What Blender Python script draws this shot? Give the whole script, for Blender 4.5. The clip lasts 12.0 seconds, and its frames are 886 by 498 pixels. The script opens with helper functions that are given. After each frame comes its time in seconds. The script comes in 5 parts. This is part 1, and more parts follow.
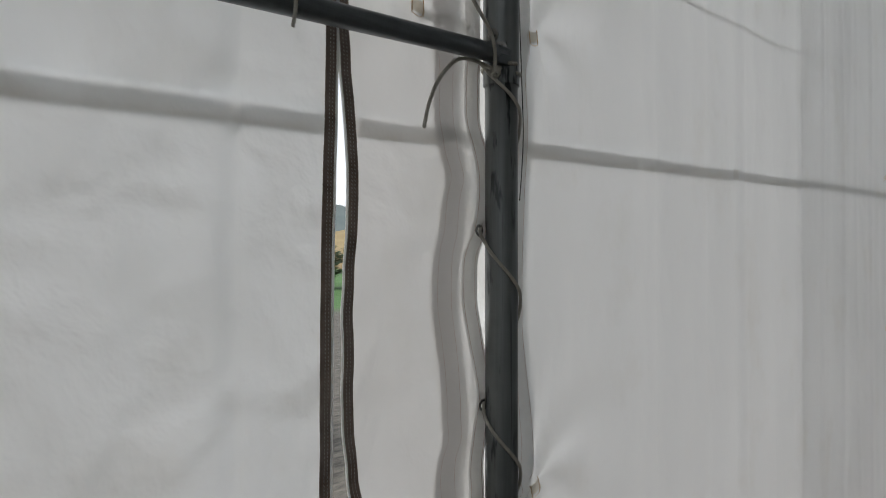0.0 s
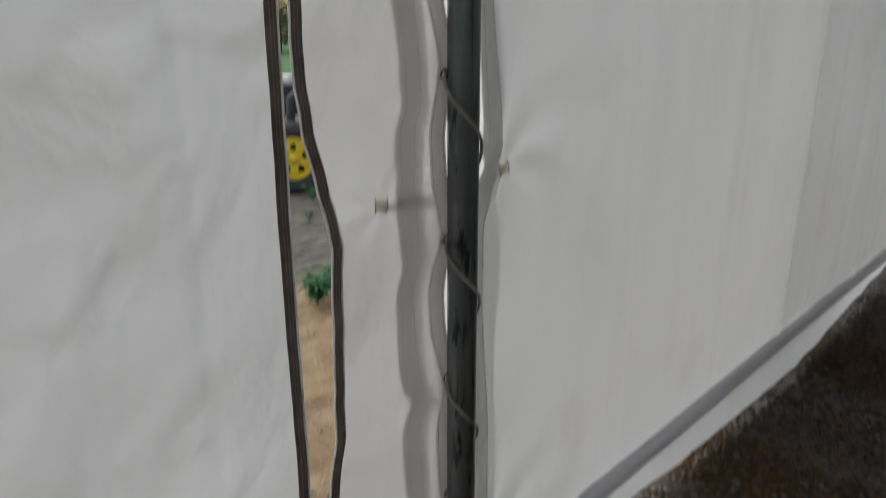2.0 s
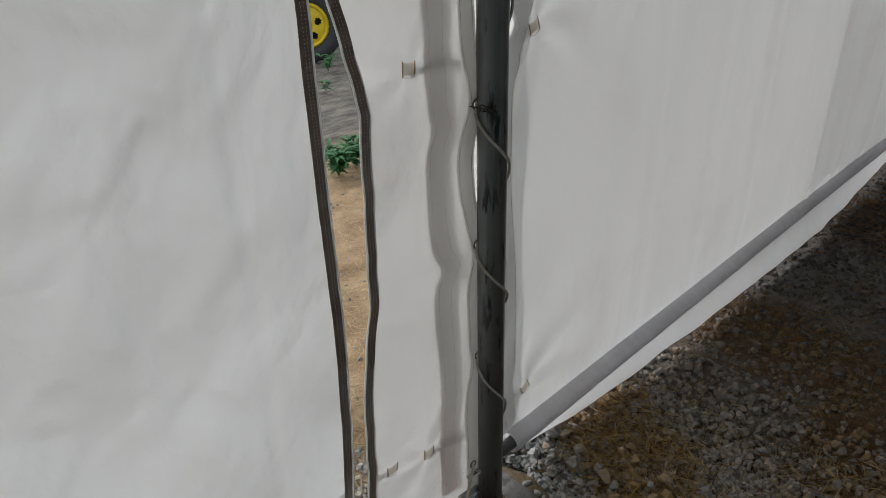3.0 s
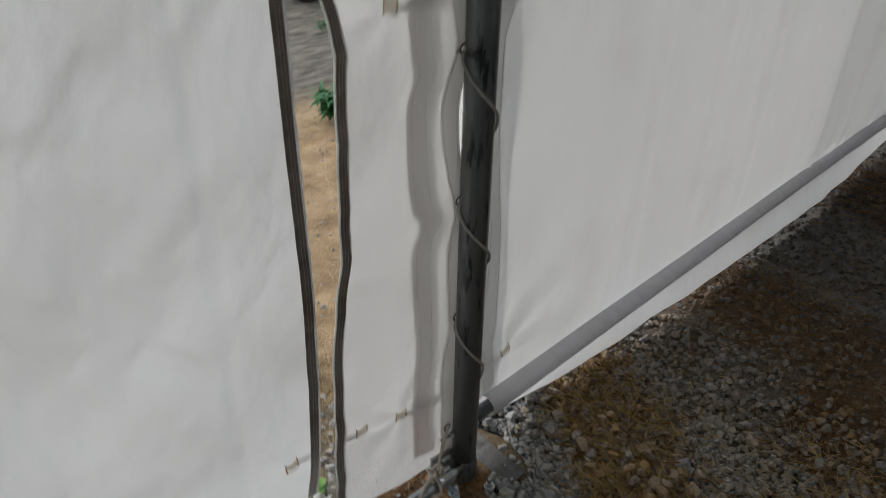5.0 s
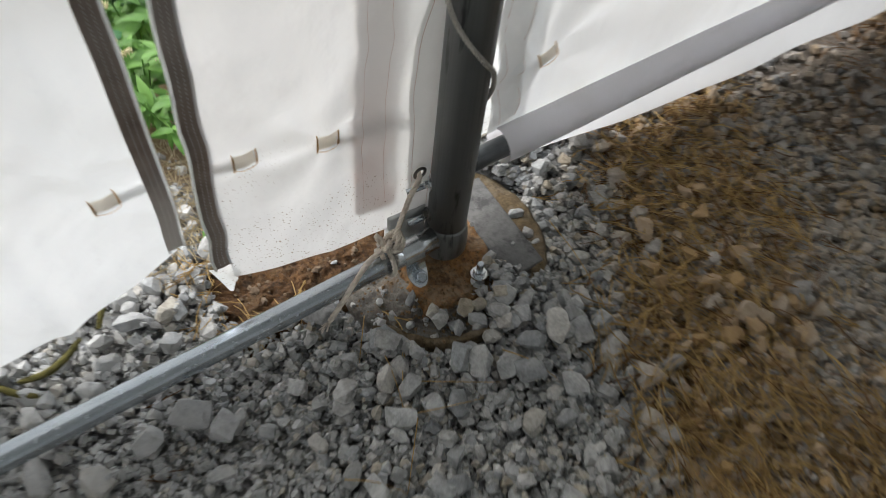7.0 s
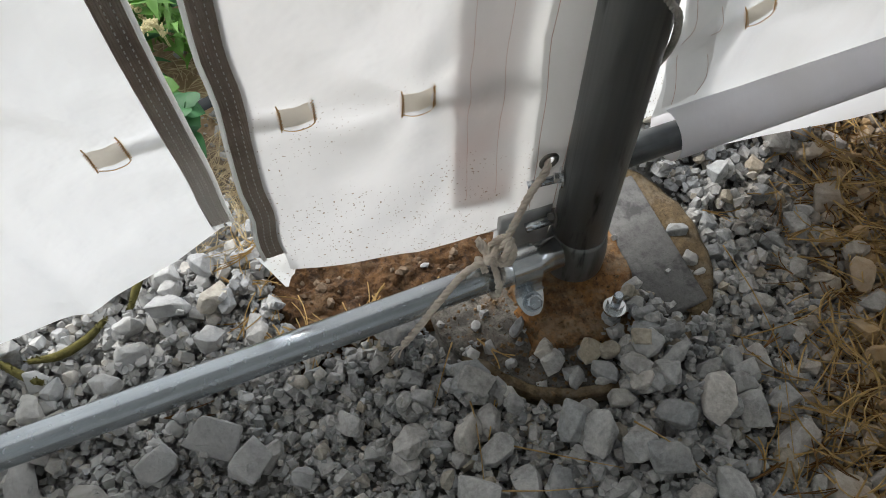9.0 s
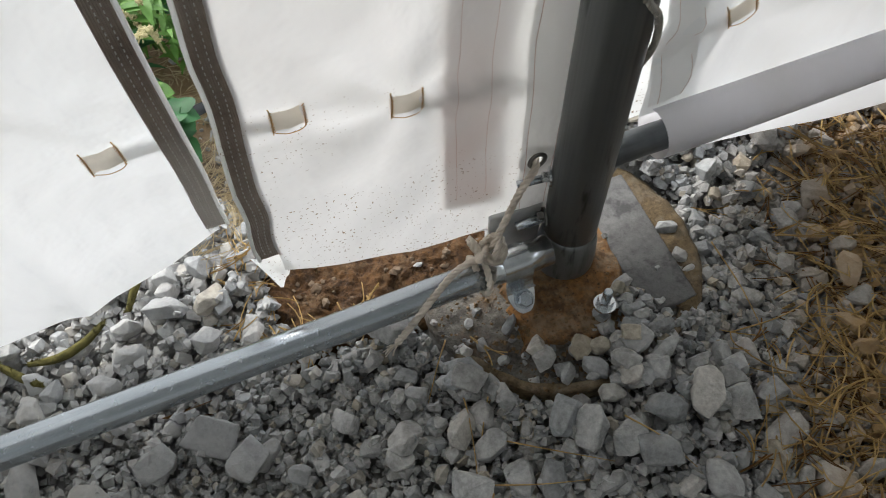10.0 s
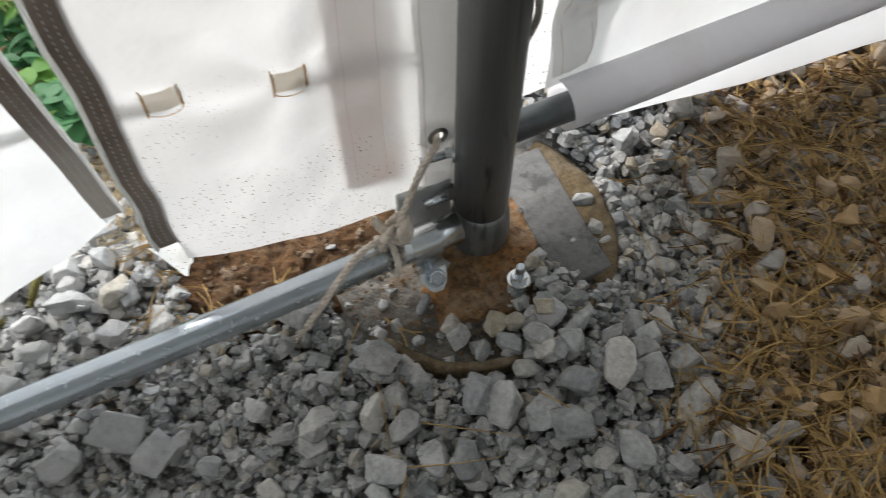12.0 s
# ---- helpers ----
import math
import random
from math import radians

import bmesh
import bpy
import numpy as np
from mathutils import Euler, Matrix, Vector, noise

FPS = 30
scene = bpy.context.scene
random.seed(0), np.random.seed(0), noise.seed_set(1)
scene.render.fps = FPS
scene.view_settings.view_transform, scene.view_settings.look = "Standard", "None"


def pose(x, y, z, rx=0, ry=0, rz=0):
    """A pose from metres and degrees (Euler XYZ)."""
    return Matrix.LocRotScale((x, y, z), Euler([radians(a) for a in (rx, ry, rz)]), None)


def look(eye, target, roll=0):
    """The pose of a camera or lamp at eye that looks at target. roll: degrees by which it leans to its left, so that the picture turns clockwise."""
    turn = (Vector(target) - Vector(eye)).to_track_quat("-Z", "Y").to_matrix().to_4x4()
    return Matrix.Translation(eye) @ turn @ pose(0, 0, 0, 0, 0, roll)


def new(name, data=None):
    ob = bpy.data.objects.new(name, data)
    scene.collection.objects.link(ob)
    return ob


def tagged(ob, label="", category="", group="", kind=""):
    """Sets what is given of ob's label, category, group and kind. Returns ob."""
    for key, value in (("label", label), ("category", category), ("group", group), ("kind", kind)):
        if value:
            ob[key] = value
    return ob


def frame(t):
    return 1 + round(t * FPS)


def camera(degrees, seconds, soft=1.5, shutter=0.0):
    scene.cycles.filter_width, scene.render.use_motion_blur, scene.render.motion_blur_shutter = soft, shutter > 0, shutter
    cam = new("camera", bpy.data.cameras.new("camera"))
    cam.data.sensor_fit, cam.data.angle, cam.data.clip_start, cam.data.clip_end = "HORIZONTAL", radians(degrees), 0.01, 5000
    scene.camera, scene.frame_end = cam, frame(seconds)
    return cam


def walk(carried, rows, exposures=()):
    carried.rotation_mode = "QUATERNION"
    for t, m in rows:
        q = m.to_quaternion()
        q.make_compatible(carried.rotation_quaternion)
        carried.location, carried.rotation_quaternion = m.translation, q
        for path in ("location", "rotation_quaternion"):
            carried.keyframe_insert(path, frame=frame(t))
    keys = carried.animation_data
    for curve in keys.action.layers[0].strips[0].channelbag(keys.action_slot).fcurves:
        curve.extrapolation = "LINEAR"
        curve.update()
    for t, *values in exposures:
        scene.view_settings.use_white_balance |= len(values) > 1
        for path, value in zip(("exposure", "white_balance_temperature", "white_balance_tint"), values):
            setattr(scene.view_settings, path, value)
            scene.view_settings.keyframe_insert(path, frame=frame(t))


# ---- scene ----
cam = camera(63.0, 12.0, 0.8, 0.6)
PATH = [
    (0, (0.765, -1.045, 1.639), (-0.542, 0.468, 1.66), -0.0),
    (0.5, (0.888, -1.001, 1.614), (-0.514, 0.424, 1.549), -2.1),
    (1, (0.927, -0.968, 1.579), (-0.399, 0.513, 1.359), -3.3),
    (1.5, (0.906, -0.983, 1.507), (-0.444, 0.444, 1.129), -3.1),
    (2, (0.891, -0.981, 1.468), (-0.431, 0.394, 0.866), -0.1),
    (2.5, (0.843, -0.967, 1.474), (-0.404, 0.299, 0.556), -1.4),
    (3, (0.866, -0.988, 1.455), (-0.399, 0.252, 0.526), -1.7),
    (3.2, (0.828, -0.96, 1.443), (-0.384, 0.318, 0.494), -1.4),
    (4.8, (0.806, -0.899, 1.434), (-0.39, 0.314, 0.386), -1.3),
    (5, (0.831, -0.909, 1.422), (-0.379, 0.292, 0.376), 1.1),
    (5.5, (0.82, -0.85, 1.333), (-0.241, 0.226, 0.023), 4.1),
    (6, (0.778, -0.815, 1.256), (-0.233, 0.196, -0.142), 3.3),
    (6.5, (0.655, -0.662, 1.103), (-0.232, 0.234, -0.449), 7.5),
    (7, (0.497, -0.428, 0.923), (-0.385, 0.332, -0.703), 7.5),
    (7.5, (0.402, -0.314, 0.753), (-0.578, 0.229, -0.904), 4.8),
    (7.7, (0.376, -0.277, 0.722), (-0.641, 0.217, -0.927), 3.0),
    (9.3, (0.365, -0.307, 0.722), (-0.663, 0.093, -0.946), -1.2),
    (9.5, (0.368, -0.303, 0.725), (-0.656, 0.096, -0.946), -1.2),
    (10, (0.378, -0.301, 0.73), (-0.661, 0.112, -0.928), -1.5),
    (10.5, (0.391, -0.299, 0.726), (-0.668, 0.201, -0.895), 0.8),
    (11, (0.398, -0.26, 0.714), (-0.581, 0.224, -0.961), 1.5),
    (11.5, (0.399, -0.236, 0.695), (-0.538, 0.335, -0.978), 4.3),
    (12, (0.396, -0.24, 0.718), (-0.562, 0.23, -0.973), 0.0),
]
EXPOSURES = [(0.0, 0.16), (1.0, 0.06), (2.0, 0.04), (2.5, 0.04), (3.0, 0.24), (4.8, 0.22), (5.5, 0.30), (6.0, 0.56), (6.5, 0.76), (7.0, 1.06), (7.5, 1.06), (9.5, 1.06), (10.5, 1.09), (11.0, 1.12), (11.5, 1.29), (12.0, 1.32)]
walk(cam, [(t, look(eye, target, roll)) for t, eye, target, roll in PATH], EXPOSURES)

# ---- sky and sun: thin bright overcast ----
world = bpy.data.worlds.new("sky")
scene.world = world
world.use_nodes = True
wn = world.node_tree.nodes
wl = world.node_tree.links
sky = wn.new("ShaderNodeTexSky")
sky.sky_type = "NISHITA"
sky.sun_disc = False
sky.sun_elevation = radians(46)
sky.sun_rotation = radians(250)
sky.air_density, sky.dust_density = 1.0, 4.0
mixw = wn.new("ShaderNodeMixRGB")
mixw.inputs[0].default_value = 0.75
mixw.inputs[2].default_value = (9.0, 9.45, 10.0, 1)
wl.new(sky.outputs[0], mixw.inputs[1])
wl.new(mixw.outputs[0], wn["Background"].inputs[0])
wn["Background"].inputs[1].default_value = 0.12
sun = new("sun", bpy.data.lights.new("sun", "SUN"))
sun.data.energy, sun.data.angle, sun.data.color = 1.2, radians(25), (1.0, 0.97, 0.92)
sun.matrix_world = look((-7, -3, 7.9), (0, 0, 0))


# ---- materials ----
def material(name):
    m = bpy.data.materials.new(name)
    m.use_nodes = True
    t = m.node_tree
    return m, t.nodes, t.links, t.nodes["Principled BSDF"]


def node(nodes, kind, **values):
    n = nodes.new(kind)
    for key, value in values.items():
        if key in n.inputs.keys():
            n.inputs[key].default_value = value
    return n


def noise_tex(nodes, links, scale, detail=4.0, rough=0.6, vec=None, dims=None):
    n = node(nodes, "ShaderNodeTexNoise", Scale=scale, Detail=detail, Roughness=rough)
    if vec is None:
        vec = nodes.new("ShaderNodeNewGeometry").outputs["Position"]
    if dims:
        mp = nodes.new("ShaderNodeMapping")
        mp.inputs["Scale"].default_value = dims
        links.new(vec, mp.inputs[0])
        vec = mp.outputs[0]
    links.new(vec, n.inputs["Vector"])
    return n.outputs["Fac"]


def ramp(nodes, links, fac, stops):
    n = nodes.new("ShaderNodeValToRGB")
    e = n.color_ramp.elements
    while len(e) < len(stops):
        e.new(0.5)
    for el, (p, c) in zip(e, stops):
        el.position = p
        el.color = (*c, 1) if len(c) == 3 else c
    links.new(fac, n.inputs[0])
    return n.outputs[0]


def mix(nodes, links, fac, a, b, blend="MIX"):
    n = nodes.new("ShaderNodeMixRGB")
    n.blend_type = blend
    for i, v in ((0, fac), (1, a), (2, b)):
        if hasattr(v, "links"):
            links.new(v, n.inputs[i])
        elif i == 0:
            n.inputs[0].default_value = v
        else:
            n.inputs[i].default_value = (*v, 1)
    return n.outputs[0]


def math_node(nodes, links, op, a, b=0.0, clamp=False):
    n = nodes.new("ShaderNodeMath")
    n.operation = op
    n.use_clamp = clamp
    for i, v in ((0, a), (1, b)):
        if hasattr(v, "links"):
            links.new(v, n.inputs[i])
        else:
            n.inputs[i].default_value = v
    return n.outputs[0]


def bump(nodes, links, shader, height, strength, distance=0.01):
    b = nodes.new("ShaderNodeBump")
    b.inputs["Strength"].default_value = strength
    b.inputs["Distance"].default_value = distance
    links.new(height, b.inputs["Height"])
    links.new(b.outputs[0], shader.inputs["Normal"])
    return b


def G(v):
    return (v, v, v)


def tarp_material(name, tint, through_share, dirt=1.0, upright=0.75, relief=0.08, blush=0.0):
    """White coated woven sheet that lets daylight through."""
    m, n, l, bsdf = material(name)
    big = ramp(n, l, noise_tex(n, l, 1.3, 3), [(0.3, tuple(c * 0.95 for c in tint)), (0.7, tint)])
    specks = ramp(n, l, noise_tex(n, l, 390, 2, 0.4), [(0.665, G(0)), (0.70, G(1))])
    where = ramp(n, l, noise_tex(n, l, 5.0, 3, 0.6), [(0.30, G(0)), (0.48, G(1))])
    geo = n.new("ShaderNodeNewGeometry")
    sep = n.new("ShaderNodeSeparateXYZ")
    l.new(geo.outputs["Position"], sep.inputs[0])
    low = node(n, "ShaderNodeMapRange", **{"From Min": 0.43, "From Max": 0.10, "To Min": 0.0, "To Max": dirt})
    l.new(sep.outputs["Z"], low.inputs[0])
    splash = mix(n, l, 1.0, specks, where, "MULTIPLY")
    splash = mix(n, l, 1.0, splash, low.outputs[0], "MULTIPLY")
    splash = ramp(n, l, splash, [(0.30, G(0)), (0.48, G(1))])
    col = mix(n, l, splash, big, (0.24, 0.155, 0.085))
    stain = ramp(n, l, noise_tex(n, l, 3.1, 5, 0.65), [(0.55, G(0)), (0.9, G(0.35))])
    col = mix(n, l, stain, col, (0.62, 0.58, 0.50))
    if blush:
        foot = node(n, "ShaderNodeMapRange", **{"From Min": 0.40, "From Max": 0.24, "To Min": 0.0, "To Max": blush})
        l.new(sep.outputs["Z"], foot.inputs[0])
        blots = ramp(n, l, noise_tex(n, l, 14.0, 3, 0.6), [(0.34, G(0)), (0.54, G(1))])
        col = mix(n, l, mix(n, l, 1.0, foot.outputs[0], blots, "MULTIPLY"), col, (0.55, 0.25, 0.17))
    l.new(col, bsdf.inputs["Base Color"])
    bsdf.inputs["Roughness"].default_value = 0.55
    bsdf.inputs["Specular IOR Level"].default_value = 0.25
    warp = node(n, "ShaderNodeTexNoise", Scale=2.5, Detail=2.0)
    l.new(geo.outputs["Position"], warp.inputs["Vector"])
    bent = mix(n, l, 0.18, geo.outputs["Position"], warp.outputs["Color"], "ADD")
    folds = noise_tex(n, l, 4.6, 3, 0.5, bent, (1.0, 1.0, upright))
    fine = noise_tex(n, l, 21.0, 3, 0.55, bent)
    ridge = node(n, "ShaderNodeTexNoise", Scale=2.1, Detail=1.0, Roughness=0.4)
    ridge.noise_type = "RIDGED_MULTIFRACTAL"
    l.new(bent, ridge.inputs["Vector"])
    slant = n.new("ShaderNodeMapping")
    slant.inputs["Rotation"].default_value = (0.62, 0, 0)
    slant.inputs["Scale"].default_value = (1.0, 3.4, 0.8)
    l.new(bent, slant.inputs[0])
    crease = node(n, "ShaderNodeTexNoise", Scale=1.7, Detail=2.0, Roughness=0.45)
    crease.noise_type = "RIDGED_MULTIFRACTAL"
    l.new(slant.outputs[0], crease.inputs["Vector"])
    both = mix(n, l, 0.07, folds, fine)
    both = mix(n, l, 0.09, both, ridge.outputs["Fac"])
    both = mix(n, l, 0.085, both, crease.outputs["Fac"])
    b = bump(n, l, bsdf, both, 0.9, relief)
    tr = n.new("ShaderNodeBsdfTranslucent")
    l.new(col, tr.inputs["Color"])
    l.new(b.outputs[0], tr.inputs["Normal"])
    ms = n.new("ShaderNodeMixShader")
    ms.inputs[0].default_value = through_share
    l.new(bsdf.outputs[0], ms.inputs[1])
    l.new(tr.outputs[0], ms.inputs[2])
    l.new(ms.outputs[0], n["Material Output"].inputs["Surface"])
    return m


TARP = tarp_material("white_tarp", (0.825, 0.842, 0.848), 0.42, 0.25, 0.75, 0.075)
SIDE = tarp_material("long_panel_tarp", (0.815, 0.825, 0.828), 0.42, 0.25, 0.40, 0.035)
JAMB = tarp_material("specked_tarp", (0.84, 0.835, 0.825), 0.42, 1.0, 0.75, 0.05)
FLAP = tarp_material("stained_flap", (0.745, 0.71, 0.695), 0.37, 0.2, blush=0.55)
STRAP = tarp_material("grey_strap", (0.78, 0.775, 0.76), 0.52, 0.0)
THIN = tarp_material("thin_flap", (0.90, 0.91, 0.90), 0.65)
SLEEVE = tarp_material("sleeve_tarp", (0.90, 0.89, 0.91), 0.64, 0.0, 0.75, 0.04)
HEM = tarp_material("hem_tarp", (0.84, 0.83, 0.815), 0.50, 0.0)
LIGHTHEM = tarp_material("thin_hem_tarp", (0.86, 0.855, 0.85), 0.60, 0.0)
# greyed, nearly opaque tarp for the unseen roof and walls, to dim the inside
ROOF = tarp_material("dimmed_roof_tarp", (0.50, 0.51, 0.50), 0.055)
BACK = tarp_material("dimmed_back_tarp", (0.62, 0.63, 0.62), 0.14)
DIMMER = tarp_material("dimming_tarp", (0.93, 0.93, 0.93), 0.84, 0.0, 0.4, 0.02)
SKIRT = tarp_material("skirt_tarp", (0.86, 0.865, 0.865), 0.52, 0.0, 0.75, 0.015)


def webbing_material(name, frayed):
    m, n, l, bsdf = material(name)
    c = ramp(n, l, noise_tex(n, l, 30, 5), [(0.3, (0.215, 0.158, 0.126)), (0.7, (0.39, 0.305, 0.255))])
    fade = ramp(n, l, noise_tex(n, l, 4, 3), [(0.45, G(0)), (0.75, G(0.6))])
    c = mix(n, l, fade, c, (0.48, 0.44, 0.405))
    sep = n.new("ShaderNodeSeparateXYZ")
    l.new(n.new("ShaderNodeNewGeometry").outputs["Position"], sep.inputs[0])
    ragged = math_node(n, l, "ADD", sep.outputs["Z"], math_node(n, l, "MULTIPLY", noise_tex(n, l, 25, 4), 0.12))
    worn = node(n, "ShaderNodeMapRange", **{"From Min": 0.42, "From Max": 0.25, "To Min": 0.0, "To Max": frayed})
    l.new(ragged, worn.inputs[0])
    l.new(mix(n, l, worn.outputs[0], c, (0.66, 0.63, 0.59)), bsdf.inputs["Base Color"])
    bsdf.inputs["Roughness"].default_value = 0.9
    rib = node(n, "ShaderNodeTexWave", Scale=160.0, Distortion=0.0)
    rib.bands_direction = "Y"
    l.new(n.new("ShaderNodeNewGeometry").outputs["Position"], rib.inputs["Vector"])
    bump(n, l, bsdf, rib.outputs["Fac"], 0.5, 0.002)
    return m


def metal_material(name, dark, light, metal, rough, streak=(6, 6, 1.2), blots=0.85, grain=0.35):
    m, n, l, bsdf = material(name)
    a = noise_tex(n, l, 14, 6, 0.65, None, streak)
    b = noise_tex(n, l, 120, 4, 0.6)
    c = ramp(n, l, mix(n, l, grain, a, b), [(0.3, dark), (0.68, light)])
    blot = ramp(n, l, noise_tex(n, l, 9, 2.5, 0.5, None, (2.0, 2.0, 0.38)), [(0.54, G(0)), (0.70, G(blots))])
    c = mix(n, l, blot, c, tuple(v * 0.25 for v in dark))
    l.new(c, bsdf.inputs["Base Color"])
    bsdf.inputs["Metallic"].default_value = metal
    r = ramp(n, l, b, [(0.3, G(rough - 0.25 * grain)), (0.7, G(rough + 0.3 * grain))])
    l.new(r, bsdf.inputs["Roughness"])
    bump(n, l, bsdf, b, 0.2 * grain, 0.0006)
    return m


def post_material():
    """Dull steel with soft upright streaks and clusters of black scuffs."""
    m, n, l, bsdf = material("weathered_dark_steel")
    streak = noise_tex(n, l, 1.0, 4, 0.6, None, (55, 55, 2.2))
    cloud = noise_tex(n, l, 6.0, 4, 0.6)
    c = ramp(n, l, mix(n, l, 0.45, streak, cloud), [(0.34, (0.115, 0.124, 0.125)), (0.66, (0.23, 0.24, 0.237))])
    scuff = ramp(n, l, noise_tex(n, l, 1.0, 3, 0.55, None, (62, 62, 11)), [(0.57, G(0)), (0.66, G(1))])
    where = ramp(n, l, noise_tex(n, l, 1.0, 2, 0.5, None, (14, 14, 4.5)), [(0.34, G(0)), (0.50, G(0.95))])
    c = mix(n, l, mix(n, l, 1.0, scuff, where, "MULTIPLY"), c, (0.022, 0.025, 0.026))
    lines = ramp(n, l, noise_tex(n, l, 1.0, 2, 0.5, None, (120, 120, 2.5)), [(0.66, G(0)), (0.74, G(0.6))])
    c = mix(n, l, lines, c, (0.05, 0.055, 0.055))
    l.new(c, bsdf.inputs["Base Color"])
    bsdf.inputs["Metallic"].default_value = 0.40
    l.new(ramp(n, l, cloud, [(0.3, G(0.30)), (0.7, G(0.44))]), bsdf.inputs["Roughness"])
    bump(n, l, bsdf, noise_tex(n, l, 160, 3), 0.05, 0.0005)
    return m


POST = post_material()
STEEL = metal_material("plain_dark_steel", (0.075, 0.083, 0.088), (0.15, 0.162, 0.17), 0.3, 0.34, (5, 0.5, 5), 0.25, 0.2)
GALV = metal_material("galvanised_pipe", (0.42, 0.465, 0.505), (0.58, 0.63, 0.67), 0.92, 0.25, (5, 0.5, 5), 0.06, 0.12)
ZINC = metal_material("bright_zinc", (0.62, 0.65, 0.67), (0.86, 0.89, 0.91), 0.95, 0.20, (3, 3, 3), 0.1, 0.15)
RING = metal_material("dull_grommet", (0.14, 0.13, 0.12), (0.32, 0.31, 0.29), 0.9, 0.4, (3, 3, 3))
TAPE = webbing_material("zip_tape", 0.15)
WORNTAPE = webbing_material("worn_zip_tape", 0.85)


def plain(name, a, b, scale=40.0, rough=0.85, bumps=0.3, dist=0.002, metal=0.0):
    m, n, l, bsdf = material(name)
    f = noise_tex(n, l, scale, 6, 0.65)
    g = noise_tex(n, l, scale * 0.12, 3, 0.6)
    c = ramp(n, l, mix(n, l, 0.45, f, g), [(0.32, a), (0.68, b)])
    l.new(c, bsdf.inputs["Base Color"])
    bsdf.inputs["Roughness"].default_value = rough
    bsdf.inputs["Metallic"].default_value = metal
    bump(n, l, bsdf, f, bumps, dist)
    return m


ROPE = plain("hemp_rope", (0.50, 0.43, 0.36), (0.78, 0.70, 0.60), 90, 0.95, 0.6, 0.002)
CORD = plain("grey_cord", (0.32, 0.30, 0.26), (0.55, 0.52, 0.46), 90, 0.95, 0.6, 0.002)
WIRE = plain("black_wire", (0.02, 0.02, 0.02), (0.05, 0.05, 0.05), 90, 0.6)
THREAD = tarp_material("rusty_thread", (0.74, 0.50, 0.23), 0.45, 0.0)
REDTHREAD = tarp_material("brown_thread", (0.62, 0.44, 0.38), 0.35, 0.0)
TAPETHREAD = plain("tape_thread", (0.55, 0.53, 0.50), (0.80, 0.77, 0.73), 120, 0.95)
PATCH = tarp_material("beige_webbing", (0.88, 0.82, 0.72), 0.50, 0.0)


def crumbly(name, a, b, dust, crumbs=0.9, relief=0.006, crumb_scale=420):
    """Caked soil: three scales of mottling, dark crumbs and pale dust."""
    m, n, l, bsdf = material(name)
    f, g, h = noise_tex(n, l, 30, 5, 0.7), noise_tex(n, l, 150, 5, 0.7), noise_tex(n, l, crumb_scale, 3, 0.6)
    c = ramp(n, l, mix(n, l, 0.5, f, g), [(0.36, a), (0.64, b)])
    c = mix(n, l, ramp(n, l, h, [(0.60, G(0)), (0.68, G(crumbs))]), c, tuple(v * 0.25 for v in a))
    c = mix(n, l, ramp(n, l, noise_tex(n, l, 18, 6, 0.75), [(0.50, G(0)), (0.66, G(0.8))]), c, dust)
    c = mix(n, l, ramp(n, l, noise_tex(n, l, 26, 4, 0.7), [(0.55, G(0)), (0.66, G(0.75))]), c, tuple(v * 0.55 for v in a))
    l.new(c, bsdf.inputs["Base Color"])
    bsdf.inputs["Roughness"].default_value = 0.95
    bump(n, l, bsdf, mix(n, l, 0.5, g, h), 0.9, relief)
    return m


CONCRETE = crumbly("grey_concrete", (0.095, 0.094, 0.092), (0.17, 0.168, 0.163), (0.19, 0.185, 0.178), 0.3, 0.0018)
SOILED = crumbly("soiled_concrete", (0.080, 0.071, 0.060), (0.24, 0.228, 0.205), (0.165, 0.103, 0.054), 0.8, 0.005)
CARD = crumbly("brown_form_rim", (0.065, 0.044, 0.024), (0.20, 0.145, 0.075), (0.22, 0.18, 0.13), 0.5, 0.003)
RUST = crumbly("rusty_soil_plate", (0.075, 0.034, 0.012), (0.35, 0.170, 0.052), (0.26, 0.20, 0.135), 1.0, 0.0035, 260)
SOIL = crumbly("brown_soil", (0.028, 0.014, 0.006), (0.165, 0.080, 0.026), (0.20, 0.130, 0.068), 1.0, 0.008)
CRUMB = plain("soil_crumb", (0.05, 0.026, 0.011), (0.26, 0.17, 0.085), 140, 0.95, 0.4)
CLOD = plain("soiled_pebble", (0.10, 0.062, 0.034), (0.27, 0.21, 0.15), 60, 0.95, 0.4)
LEAFDRY = plain("dry_leaf", (0.17, 0.095, 0.035), (0.34, 0.22, 0.10), 60, 0.85)
MOSS = plain("mossy_twig", (0.055, 0.05, 0.012), (0.15, 0.13, 0.03), 120, 0.95, 0.8, 0.004)
RUBBER = plain("black_rubber", (0.02, 0.022, 0.028), (0.05, 0.055, 0.06), 30, 0.8)
YELLOW = plain("yellow_paint", (0.55, 0.40, 0.01), (0.75, 0.58, 0.03), 20, 0.45, 0.1)
DULLZINC = plain("dull_zinc", (0.40, 0.41, 0.41), (0.62, 0.62, 0.61), 45, 0.55, 0.15)
BLACKPAINT = plain("black_paint", (0.015, 0.015, 0.018), (0.04, 0.04, 0.045), 20, 0.5, 0.1)
WHITEPAINT = plain("white_plastic", (0.65, 0.65, 0.65), (0.8, 0.8, 0.8), 20, 0.5, 0.1)
SEEDHEAD = plain("pale_seed_head", (0.52, 0.46, 0.24), (0.78, 0.72, 0.46), 90, 0.95)


